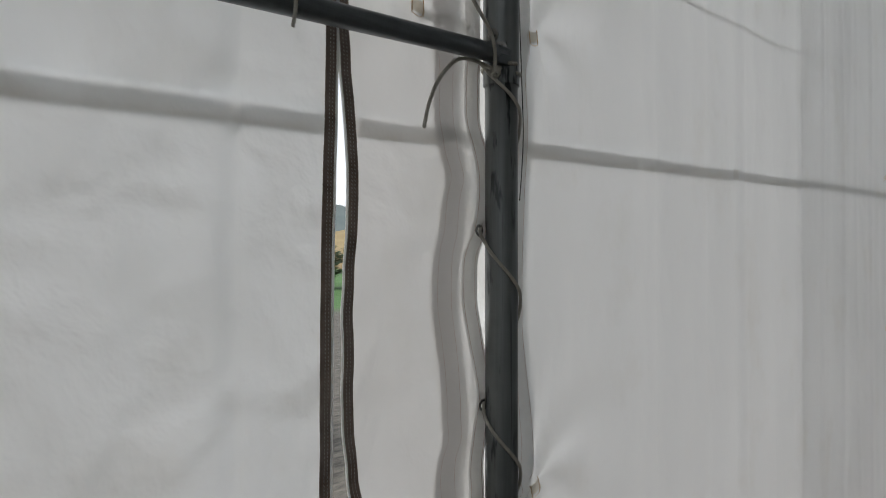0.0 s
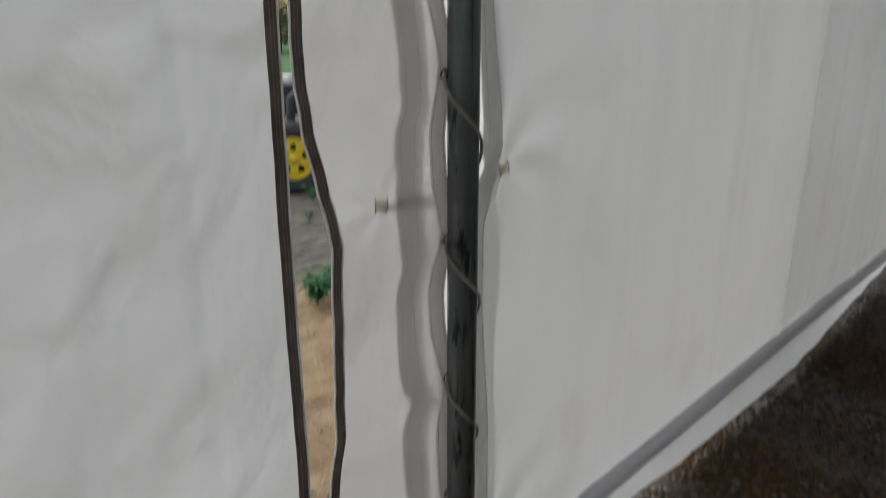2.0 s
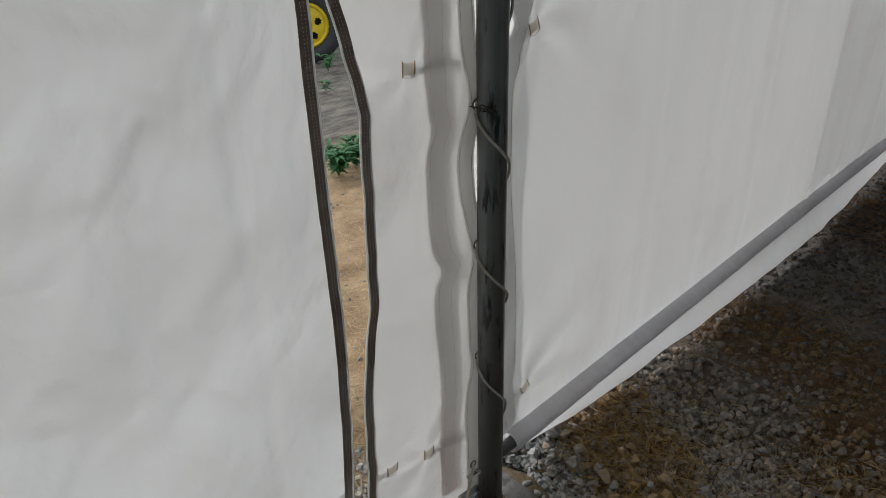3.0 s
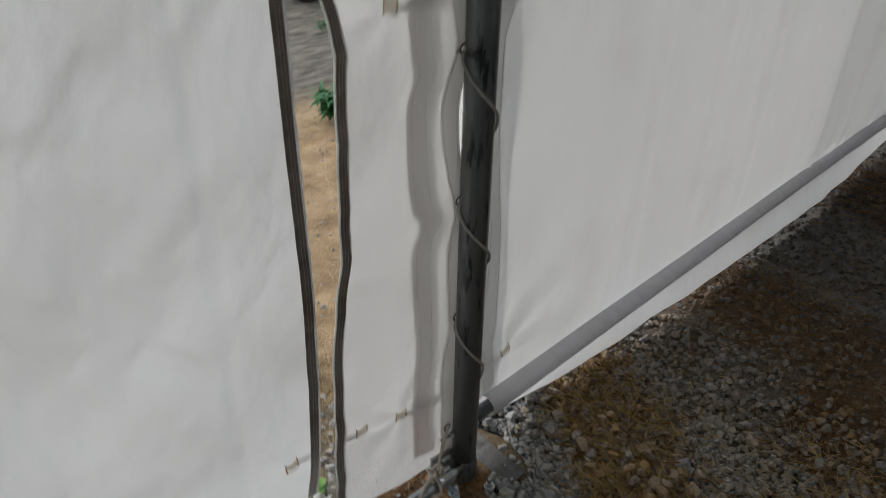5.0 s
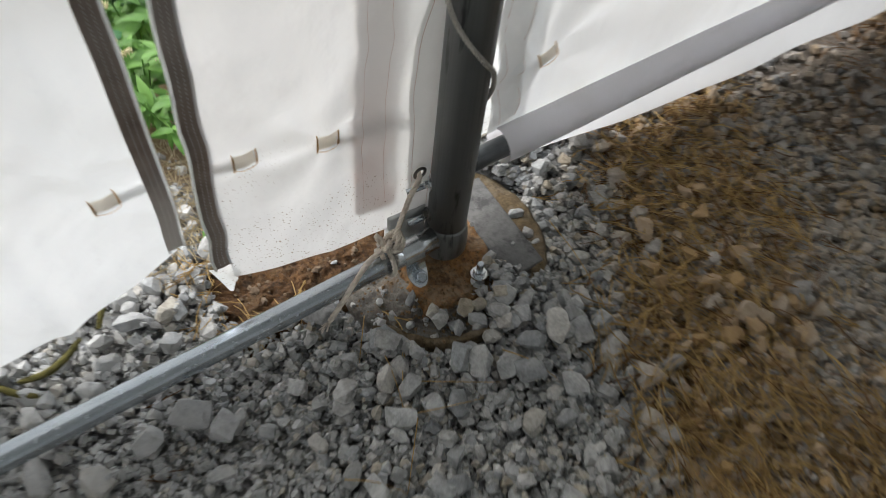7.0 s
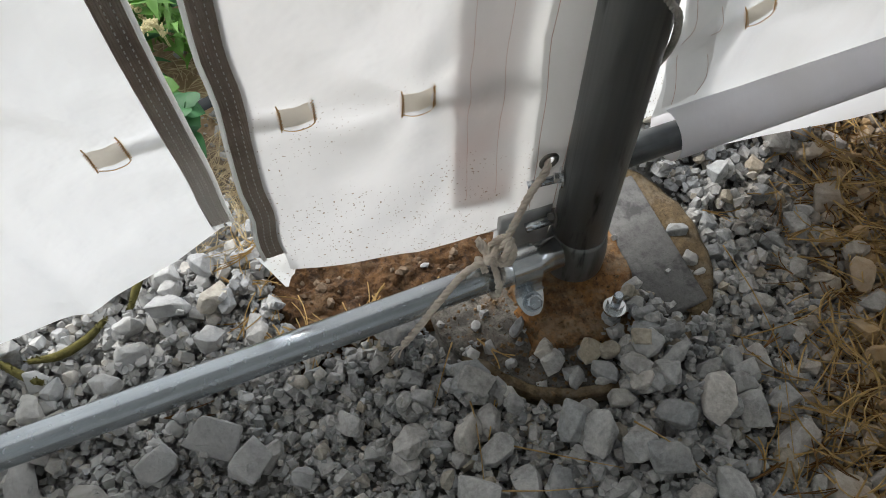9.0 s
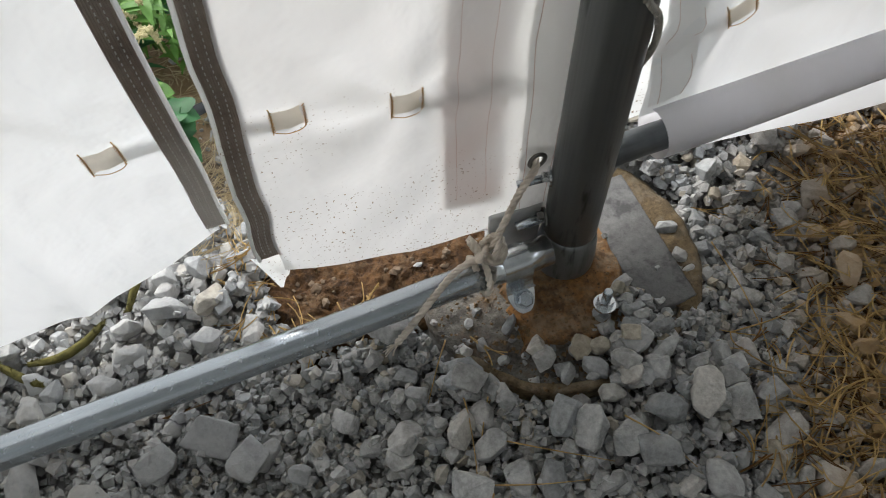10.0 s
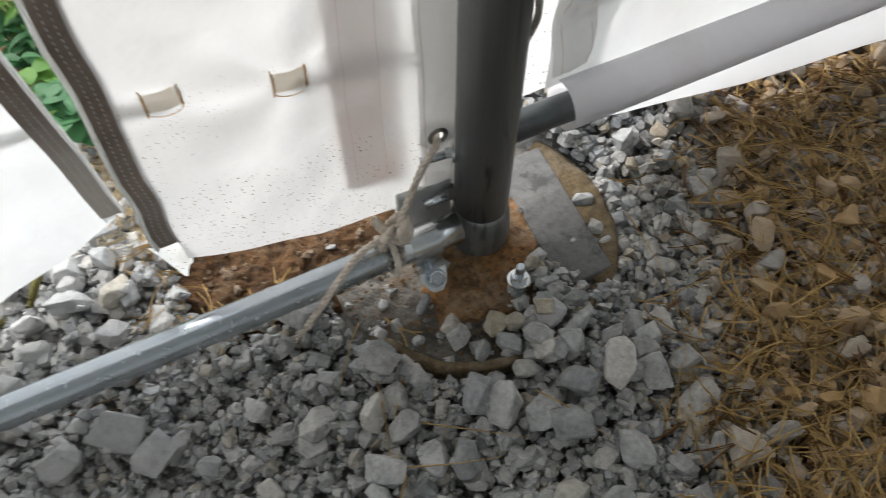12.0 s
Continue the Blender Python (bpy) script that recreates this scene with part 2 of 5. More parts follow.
def leaf_material(name, a, b, own=False):
    m, n, l, bsdf = material(name)
    oi = n.new("ShaderNodeObjectInfo").outputs["Random"] if own else n.new("ShaderNodeNewGeometry").outputs["Random Per Island"]
    c = ramp(n, l, oi, [(0.0, a), (1.0, b)])
    f = noise_tex(n, l, 60, 4)
    c = mix(n, l, mix(n, l, 1.0, f, G(0.5), "MULTIPLY"), c, tuple(v * 1.6 for v in b))
    l.new(c, bsdf.inputs["Base Color"])
    bsdf.inputs["Roughness"].default_value = 0.55
    tr = n.new("ShaderNodeBsdfTranslucent")
    l.new(c, tr.inputs["Color"])
    ms = n.new("ShaderNodeMixShader")
    ms.inputs[0].default_value = 0.3
    l.new(bsdf.outputs[0], ms.inputs[1])
    l.new(tr.outputs[0], ms.inputs[2])
    l.new(ms.outputs[0], n["Material Output"].inputs["Surface"])
    return m


LEAF = leaf_material("green_leaf", (0.045, 0.14, 0.02), (0.15, 0.31, 0.06), True)
DEEPLEAF = leaf_material("bluish_green_leaf", (0.02, 0.085, 0.03), (0.05, 0.17, 0.06), True)
STRAW = leaf_material("pale_straw", (0.30, 0.23, 0.13), (0.50, 0.42, 0.27))
NEEDLE = leaf_material("dry_needles", (0.16, 0.082, 0.024), (0.55, 0.385, 0.155))
DARKNEEDLE = leaf_material("dark_needles", (0.055, 0.024, 0.006), (0.22, 0.110, 0.032))
BUSH = leaf_material("far_bush_leaf", (0.02, 0.04, 0.012), (0.05, 0.09, 0.025))


# beds of brown needles along the wall: two ends of each bed and its half width
BEDS = [((-0.04, 0.56), (0.48, 0.16), 0.16), ((0.00, 1.32), (0.48, 1.24), 0.24), ((0.52, 1.20), (0.62, 0.75), 0.15),
        ((0.60, 0.42), (0.70, -0.02), 0.12), ((-0.05, 2.55), (1.20, 2.20), 0.30), ((0.9, 1.7), (1.5, 0.4), 0.35)]


def vector_node(nodes, links, op, a, b=None, scale=None):
    v = nodes.new("ShaderNodeVectorMath")
    v.operation = op
    for i, value in ((0, a), (1, b)):
        if value is None:
            continue
        if hasattr(value, "links"):
            links.new(value, v.inputs[i])
        else:
            v.inputs[i].default_value = value
    if scale is not None:
        links.new(scale, v.inputs["Scale"])
    return v.outputs["Value"] if op in ("DOT_PRODUCT", "LENGTH") else v.outputs["Vector"]


def litter_mask(n, l):
    """Where brown needle litter and silt cover the gravel, by place on the ground."""
    geo = n.new("ShaderNodeNewGeometry").outputs["Position"]
    sep = n.new("ShaderNodeSeparateXYZ")
    l.new(geo, sep.inputs[0])
    flat = vector_node(n, l, "MULTIPLY", geo, (1, 1, 0))
    stray = math_node(n, l, "MULTIPLY", math_node(n, l, "SUBTRACT", noise_tex(n, l, 6.5, 5, 0.65), 0.5), 0.34)
    bed = None
    for (ax, ay), (bx, by), r in BEDS:
        dx, dy = bx - ax, by - ay
        rel = vector_node(n, l, "SUBTRACT", flat, (ax, ay, 0))
        t = math_node(n, l, "MULTIPLY", vector_node(n, l, "DOT_PRODUCT", rel, (dx, dy, 0)), 1 / (dx * dx + dy * dy), True)
        off = vector_node(n, l, "SUBTRACT", rel, vector_node(n, l, "SCALE", (dx, dy, 0), None, t))
        far = math_node(n, l, "ADD", vector_node(n, l, "LENGTH", off), stray)
        m = node(n, "ShaderNodeMapRange", **{"From Min": r * 1.35, "From Max": r * 0.7})
        l.new(far, m.inputs[0])
        bed = m.outputs[0] if bed is None else math_node(n, l, "MAXIMUM", bed, m.outputs[0])
    along = math_node(n, l, "ADD", math_node(n, l, "ADD", sep.outputs["Y"], math_node(n, l, "MULTIPLY", sep.outputs["X"], 0.55)), stray)
    edge = math_node(n, l, "MULTIPLY", math_node(n, l, "SUBTRACT", along, 0.21), 6.0, True)
    inside = math_node(n, l, "MULTIPLY", math_node(n, l, "ADD", sep.outputs["X"], 0.14), 10.0, True)
    silt = ramp(n, l, noise_tex(n, l, 3.2, 5, 0.65), [(0.35, G(0.28)), (0.65, G(0.62))])
    cover = math_node(n, l, "MAXIMUM", silt, math_node(n, l, "MULTIPLY", bed, 0.80))
    return mix(n, l, 1.0, mix(n, l, 1.0, edge, inside, "MULTIPLY"), cover, "MULTIPLY")


def dim_along_wall(n, l, near, far):
    """Tan litter by the post; the far colour also paints in the dimmer light farther along the wall."""
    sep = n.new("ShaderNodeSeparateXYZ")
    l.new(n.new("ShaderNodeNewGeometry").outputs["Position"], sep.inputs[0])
    dimmed = node(n, "ShaderNodeMapRange", **{"From Min": 0.60, "From Max": 2.0})
    l.new(math_node(n, l, "ADD", sep.outputs["Y"], math_node(n, l, "MULTIPLY", noise_tex(n, l, 3.0, 4), 0.4)), dimmed.inputs[0])
    return mix(n, l, dimmed.outputs[0], near, far)


def dust_and_daylight(n, l):
    """Pale stone dust in a drift along the doorway, whitened further for daylight leaking in there."""
    geo = n.new("ShaderNodeNewGeometry").outputs["Position"]
    sep = n.new("ShaderNodeSeparateXYZ")
    l.new(geo, sep.inputs[0])
    band = math_node(n, l, "SUBTRACT", 0.30, math_node(n, l, "ABSOLUTE", math_node(n, l, "ADD", sep.outputs["X"], -0.02)))
    band = math_node(n, l, "MULTIPLY", band, 6.0, True)
    along = math_node(n, l, "MULTIPLY", math_node(n, l, "SUBTRACT", -0.26, sep.outputs["Y"]), 6.0, True)
    patch = ramp(n, l, noise_tex(n, l, 7.0, 5, 0.65), [(0.36, G(0.12)), (0.66, G(0.75))])
    return mix(n, l, 1.0, mix(n, l, 1.0, band, along, "MULTIPLY"), patch, "MULTIPLY")


def stone_material(name, per_object):
    m, n, l, bsdf = material(name)
    if per_object:
        rnd = n.new("ShaderNodeObjectInfo").outputs["Random"]
    else:
        rnd = n.new("ShaderNodeNewGeometry").outputs["Random Per Island"]
    c = ramp(n, l, rnd, [(0.0, (0.215, 0.225, 0.232)), (0.22, (0.36, 0.354, 0.338)), (0.42, (0.285, 0.297, 0.30)), (0.62, (0.42, 0.413, 0.396)),
                         (0.82, (0.36, 0.37, 0.366)), (0.90, (0.37, 0.325, 0.25)), (1.0, (0.49, 0.483, 0.466))])
    f = noise_tex(n, l, 160, 6, 0.7)
    g = noise_tex(n, l, 35, 5, 0.65)
    c = mix(n, l, 1.0, c, ramp(n, l, mix(n, l, 0.5, f, g), [(0.36, G(0.64)), (0.64, G(1.40))]), "MULTIPLY")
    dust = ramp(n, l, g, [(0.5, G(0)), (0.75, G(0.45))])
    c = mix(n, l, dust, c, (0.38, 0.37, 0.35))
    pale = dust_and_daylight(n, l)
    c = mix(n, l, pale, c, (0.50, 0.495, 0.48))
    # stones multiplied darker along the wall, painting in the weaker light there
    c = mix(n, l, 1.0, c, dim_along_wall(n, l, G(1.0), G(0.32)), "MULTIPLY")
    lit = litter_mask(n, l)
    lit = mix(n, l, 1.0, lit, ramp(n, l, rnd, [(0.0, G(0.12)), (0.8, G(1.0))]), "MULTIPLY")
    c = mix(n, l, lit, c, dim_along_wall(n, l, (0.38, 0.225, 0.075), (0.050, 0.024, 0.007)))
    l.new(c, bsdf.inputs["Base Color"])
    bsdf.inputs["Roughness"].default_value = 0.9
    bsdf.inputs["Specular IOR Level"].default_value = 0.25
    bump(n, l, bsdf, mix(n, l, 0.3, f, g), 0.7, 0.0035)
    return m


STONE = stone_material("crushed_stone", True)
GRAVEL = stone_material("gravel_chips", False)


def ground_material():
    m, n, l, bsdf = material("silty_ground")
    geo = n.new("ShaderNodeNewGeometry").outputs["Position"]
    sep = n.new("ShaderNodeSeparateXYZ")
    l.new(geo, sep.inputs[0])
    v = node(n, "ShaderNodeTexVoronoi", Scale=95.0)
    l.new(geo, v.inputs["Vector"])
    f = noise_tex(n, l, 55, 6, 0.7)
    grit = mix(n, l, 0.5, v.outputs["Distance"], f)
    c = ramp(n, l, grit, [(0.15, (0.06, 0.058, 0.054)), (0.6, (0.19, 0.185, 0.174))])
    c = mix(n, l, dust_and_daylight(n, l), c, (0.52, 0.51, 0.49))
    c = mix(n, l, litter_mask(n, l), c, dim_along_wall(n, l, (0.165, 0.086, 0.024), (0.030, 0.013, 0.004)))
    # outside: straw-coloured soil, then grey-brown earth, then a green field
    out = math_node(n, l, "MULTIPLY", math_node(n, l, "ADD", math_node(n, l, "MULTIPLY", sep.outputs["X"], -1.0), -0.20), 4.0, True)
    tan = ramp(n, l, mix(n, l, 0.45, noise_tex(n, l, 14, 6, 0.7), noise_tex(n, l, 3.5, 4, 0.6, None, (2.0, 0.8, 1))), [(0.34, (0.165, 0.102, 0.050)), (0.62, (0.39, 0.282, 0.165))])
    c = mix(n, l, out, c, tan)
    far = math_node(n, l, "MULTIPLY", math_node(n, l, "ADD", math_node(n, l, "MULTIPLY", sep.outputs["X"], -1.0), -2.35), 2.5, True)
    earth = ramp(n, l, noise_tex(n, l, 6, 6, 0.7, None, (2.2, 0.8, 1)), [(0.36, (0.045, 0.042, 0.035)), (0.64, (0.18, 0.162, 0.135))])
    c = mix(n, l, far, c, earth)
    field = math_node(n, l, "MULTIPLY", math_node(n, l, "ADD", math_node(n, l, "MULTIPLY", sep.outputs["X"], -1.0), -15.5), 0.5, True)
    crop = ramp(n, l, noise_tex(n, l, 1.5, 6, 0.7), [(0.3, (0.04, 0.12, 0.03)), (0.7, (0.10, 0.20, 0.05))])
    c = mix(n, l, field, c, crop)
    l.new(c, bsdf.inputs["Base Color"])
    bsdf.inputs["Roughness"].default_value = 0.95
    bump(n, l, bsdf, grit, 0.9, 0.01)
    return m


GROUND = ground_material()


# ---- mesh helpers ----
def finish(name, bm, mat, parent=None, label="", smooth=True, weld=False):
    me = bpy.data.meshes.new(name)
    bm.to_mesh(me)
    bm.free()
    me.materials.append(mat)
    me.polygons.foreach_set("use_smooth", [smooth] * len(me.polygons))
    ob = new(name, me)
    ob.parent = parent
    if label:
        ob["label"] = label
    return ob


def thing(name, at, label, category, group="", kind=""):
    e = new(name)
    e.location = at
    e.empty_display_size = 0.05
    return tagged(e, label, category, group, kind)


def part(name, bm, mat, parent, label="", smooth=True):
    """One mesh under a thing; its vertices are given in world places."""
    base = parent
    off = Vector((0, 0, 0))
    while base:
        off += base.location
        base = base.parent
    bmesh.ops.translate(bm, verts=bm.verts, vec=-off)
    return finish(name, bm, mat, parent, label, smooth)


def sheet(nu, nv, place):
    """A grid of quads; place(u, v) gives the point for u, v in 0..1."""
    bm = bmesh.new()
    rows = [[bm.verts.new(place(i / nu, j / nv)) for j in range(nv + 1)] for i in range(nu + 1)]
    for i in range(nu):
        for j in range(nv):
            bm.faces.new((rows[i][j], rows[i + 1][j], rows[i + 1][j + 1], rows[i][j + 1]))
    return bm


def tube(points, radius, seg=12, bm=None, caps=True):
    """A round bar along points; radius is a number or a function of 0..1."""
    bm = bm or bmesh.new()
    pts = [Vector(p) for p in points]
    n = len(pts)
    normal, rings = None, []
    for i, p in enumerate(pts):
        d = (pts[min(i + 1, n - 1)] - pts[max(i - 1, 0)]).normalized()
        if normal is None:
            normal = d.orthogonal().normalized()
        normal = (normal - d * normal.dot(d)).normalized()
        side = d.cross(normal)
        r = radius(i / max(n - 1, 1)) if callable(radius) else radius
        rings.append([bm.verts.new(p + r * (math.cos(a) * normal + math.sin(a) * side))
                      for a in (2 * math.pi * k / seg for k in range(seg))])
    for a, b in zip(rings, rings[1:]):
        for k in range(seg):
            bm.faces.new((a[k], a[(k + 1) % seg], b[(k + 1) % seg], b[k]))
    if caps:
        bm.faces.new(list(reversed(rings[0])))
        bm.faces.new(rings[-1])
    return bm


def spline(points, steps=8):
    """Catmull-Rom through points."""
    p = [Vector(q) for q in points]
    p = [2 * p[0] - p[1], *p, 2 * p[-1] - p[-2]]
    out = []
    for i in range(1, len(p) - 2):
        for k in range(steps):
            t = k / steps
            out.append(0.5 * (2 * p[i] + (p[i + 1] - p[i - 1]) * t + (2 * p[i - 1] - 5 * p[i] + 4 * p[i + 1] - p[i + 2]) * t * t
                              + (3 * p[i] - p[i - 1] - 3 * p[i + 1] + p[i + 2]) * t ** 3))
    out.append(p[-2])
    return out


def laid_rope(points, radius, pitch, bm=None, strands=3, seg=6):
    """Three strands twisted round a line."""
    pts = [Vector(p) for p in points]
    fine = []
    for a, b in zip(pts, pts[1:]):
        k = max(1, int((b - a).length / (pitch / 7)))
        fine += [a.lerp(b, i / k) for i in range(k)]
    fine.append(pts[-1])
    bm = bm or bmesh.new()
    n = len(fine)
    frames_, normal = [], None
    for i, p in enumerate(fine):
        d = (fine[min(i + 1, n - 1)] - fine[max(i - 1, 0)]).normalized()
        if normal is None:
            normal = d.orthogonal().normalized()
        normal = (normal - d * normal.dot(d)).normalized()
        frames_.append((normal.copy(), d.cross(normal)))
    for s in range(strands):
        run, line = 0.0, []
        for i, p in enumerate(fine):
            if i:
                run += (p - fine[i - 1]).length
            a = 2 * math.pi * (run / pitch + s / strands)
            u, w = frames_[i]
            line.append(p + radius * 0.5 * (math.cos(a) * u + math.sin(a) * w))
        tube(line, radius * 0.55, seg, bm)
    return bm


def box(lo, hi, bevel=0.0):
    bm = bmesh.new()
    bmesh.ops.create_cube(bm, size=1.0)
    lo, hi = Vector(lo), Vector(hi)
    for v in bm.verts:
        v.co = Vector((lo[i] + (v.co[i] + 0.5) * (hi[i] - lo[i]) for i in range(3)))
    if bevel:
        bmesh.ops.bevel(bm, geom=bm.edges[:], offset=bevel, segments=2, affect="EDGES", profile=0.6)
    return bm


def lerp_table(table, v):
    """A value between the rows (key, value) of a table in rising order of key."""
    if v <= table[0][0]:
        return table[0][1]
    for (a, p), (b, q) in zip(table, table[1:]):
        if v <= b:
            return p + (q - p) * (v - a) / (b - a)
    return table[-1][1]


def wob(y, z, scale=1.0, seed=0.0):
    return noise.noise((y * scale + seed, z * scale * 0.6, seed * 1.7))


# ---- ground: one sheet out to the horizon ----
def ground_height(x, y):
    h = -0.027 + 0.010 * math.exp(-((x - 0.05) ** 2 + (y + 0.05) ** 2) / 0.09) + 0.006 * noise.noise((x * 3.0, y * 3.0, 0.3))
    h += 0.014 * math.exp(-((x - 0.05) ** 2 + (y + 0.21) ** 2) / 0.012)
    # unseen ridge added outside the long panel to block light under its skirt
    h += 0.085 * math.exp(-((x + 0.18) / 0.085) ** 2) * max(0.0, min(1.0, (y - 0.04) / 0.10))
    h += 0.014 * math.exp(-((x - 0.17) ** 2 + (y - 0.04) ** 2) / 0.008)
    return h


def axis_steps(near, step, far):
    out, v, s = [], 0.0, step
    while v < far:
        out.append(v)
        if v > near:
            s *= 1.35
        v += s
    return [-v for v in reversed(out[1:])] + out + [far]


xs = axis_steps(1.6, 0.05, 900.0)
bm = bmesh.new()
grid = [[bm.verts.new((x, y, ground_height(x, y))) for y in xs] for x in xs]
for i in range(len(xs) - 1):
    for j in range(len(xs) - 1):
        bm.faces.new((grid[i][j], grid[i + 1][j], grid[i + 1][j + 1], grid[i][j + 1]))
ground = tagged(finish("ground", bm, GROUND), "grey silty gravel ground running out to tan soil and a green field", "ground", kind="structure")

# ---- the tent: front sheet in panels ----
TOP = 3.3


def zip_x(z):
    return lerp_table([(0.05, -0.132), (0.12, -0.125), (0.20, -0.106), (0.30, -0.088), (0.40, -0.074), (0.50, -0.064), (0.65, -0.058), (1.0, -0.056), (2.0, -0.050)], z)


def jamb_x(z):
    return lerp_table([(0.05, -0.070), (1.0, -0.060), (2.0, -0.050)], z)


LEFT_INNER = [(0.05, -0.345), (0.20, -0.342), (0.40, -0.347), (0.55, -0.348), (0.70, -0.346), (1.10, -0.351), (1.6, -0.350), (2.0, -0.342)]
RIGHT_INNER = [(0.05, -0.327), (0.20, -0.323), (0.30, -0.318), (0.40, -0.316), (0.55, -0.309), (0.73, -0.283), (0.90, -0.279), (1.0, -0.271), (1.09, -0.259), (1.13, -0.268),
               (1.20, -0.290), (1.29, -0.315), (1.40, -0.329), (1.55, -0.330), (1.73, -0.321), (1.82, -0.328), (1.90, -0.337), (1.96, -0.343), (2.1, -0.344)]


def left_edge(z):
    return lerp_table(LEFT_INNER, z) + 0.0015 * wob(z, 0, 14, 3)


def right_edge(z):
    return lerp_table(RIGHT_INNER, z) + 0.003 * wob(z, 0, 12, 8) + 0.0026 * wob(z, 0, 22, 5)


def front_ripple(y, z, amp=0.012):
    return amp * (wob(y, z, 2.2, 1.0) + 0.5 * wob(y, z, 5.0, 4.0)) + 0.0015 * wob(y, z, 22.0, 6.0)


def left_bottom(y):
    return lerp_table([(-3.5, 0.0), (-0.9, 0.012), (-0.8, 0.030), (-0.62, 0.038), (-0.50, 0.046), (-0.42, 0.075), (-0.365, 0.112), (-0.34, 0.118)], y)


front = thing("wall_west", (0, 0, 0), "white translucent tarp tent wall with a half-open zipped door", "tent wall", kind="structure")


def left_panel(u, v):
    s = u ** 1.6
    z0 = 0.1
    edge = left_edge(1.0)
    y = -0.36 - s * 3.2
    zb = left_bottom(y)
    z = zb + (TOP - zb) * v
    y += (left_edge(z) - edge) * math.exp(-s * 10)
    fade = 1 - math.exp(-s * 18)
    x = zip_x(z) * (1 - 0.25 * min(1, s * 4)) + front_ripple(y, z, 0.030) * fade
    x += 0.008 * math.exp(-((y + 0.515 + 0.012 * wob(z, 0, 1.5, 4)) / 0.014) ** 2)
    if z < 0.5:
        x -= 0.02 * fade * (0.5 - z)
    return (x, y, z)


part("door_panel", sheet(170, 90, left_panel), TARP, front, "white tarp door panel hanging clear of the ground")


SWAY = [(0.13, 0.0), (0.32, 0.008), (0.41, 0.010), (0.475, 0.025), (0.52, 0.018), (0.61, 0.010), (0.69, 0.007), (0.75, 0.026), (0.82, 0.007),
        (0.885, -0.004), (0.968, -0.008), (1.024, 0.001), (1.075, 0.021), (1.156, 0.002), (1.272, -0.008), (1.345, 0.006), (1.40, 0.016),
        (1.476, -0.003), (1.555, -0.016), (1.643, -0.016), (1.698, 0.008), (1.735, 0.016), (1.794, 0.016), (1.87, -0.012), (2.1, -0.010)]


def sway(z):
    """How far the laced edge is pulled towards the post, cinched at the grommets."""
    pull = sum(lerp_table(SWAY, z + d) for d in (-0.018, -0.009, 0.0, 0.009, 0.018)) / 5
    return pull if pull > 0 else 1.5 * pull


def hem_edge(z):
    return -0.0195 + sway(z) + 0.0015 * wob(z, 0, 13.0, 2.0)


GROMMETS = (1.99, 1.685, 1.377, 1.071, 0.780, 0.503, 0.193)


def jamb_bottom(y):
    return lerp_table([(-0.335, 0.092), (-0.305, 0.088), (-0.25, 0.082), (-0.17, 0.078), (-0.12, 0.092), (-0.08, 0.098), (-0.03, 0.098)], y)


def gather(dy, dz, amp, reach, rays):
    """Creases that fan out from a point where the cloth is held."""
    r = math.hypot(dy, dz)
    return amp * math.cos(rays * math.atan2(dz, dy) + 14 * r) * math.exp(-r / reach) * (1 - math.exp(-(r / 0.035) ** 2))


def jamb_place(y, z):
    s = max(0.0, min(1.0, (y + 0.32) / 0.28))
    x = jamb_x(z) * (1 - s) + (-0.022) * s + 0.012 * wob(y * 3, z, 4.0, 5.0) * math.sin(math.pi * s) ** 0.5
    x -= 0.022 * math.exp(-((z - 1.09) / 0.10) ** 2) * (1 - s)
    # cloth gathered under the tabs and pulled towards each grommet
    for y0, z0 in ((-0.17, 1.16), (-0.164, 0.30), (-0.186, 2.046)):
        x += gather(y - y0, z - z0, 0.0042, 0.12, 6)
    for g in GROMMETS:
        x += 0.004 * math.exp(-((z - g - 0.35 * (y + 0.04)) / 0.022) ** 2) * max(0.0, 1 + (y + 0.03) / 0.16) * (1 - s * 0.6)
    return x


def jamb_panel(u, v):
    z = 0.09 + (TOP - 0.09) * v ** 1.2
    y0, y1 = right_edge(z) + 0.020, hem_edge(z)
    y = y0 + (y1 - y0) * u
    if v == 0:
        z = jamb_bottom(y)
    return (jamb_place(y, z), y, z)


def punched(bm):
    """Leaves the sheet open where the grommets sit."""
    gone = []
    for f in bm.faces:
        c = f.calc_center_median()
        for z in GROMMETS:
            if math.hypot(c.y - hem_edge(z) + 0.025, c.z - z) < 0.0095:
                gone.append(f)
                break
    bmesh.ops.delete(bm, geom=gone, context="FACES")
    return bm


jamb = part("door_jamb_panel", punched(sheet(60, 320, jamb_panel)), JAMB, front, "narrow white tarp panel laced to the post, mud-specked at its foot")


def strip(y_of, width, z0, z1, x_of, nz=120, nu=2):
    return sheet(nu, nz, lambda u, v: (x_of(y_of(z0 + (z1 - z0) * v) + width * u, z0 + (z1 - z0) * v),
                                       y_of(z0 + (z1 - z0) * v) + width * u, z0 + (z1 - z0) * v))


def hem_wide(z):
    return lerp_table([(0.11, 0.040), (0.20, 0.041), (0.34, 0.050), (0.70, 0.041), (2.0, 0.040)], z)


def hem_place(u, z):
    y = hem_edge(z) - hem_wide(z) + (hem_wide(z) - 0.0005) * u
    return (jamb_place(y, z) + 0.0025, y, z)


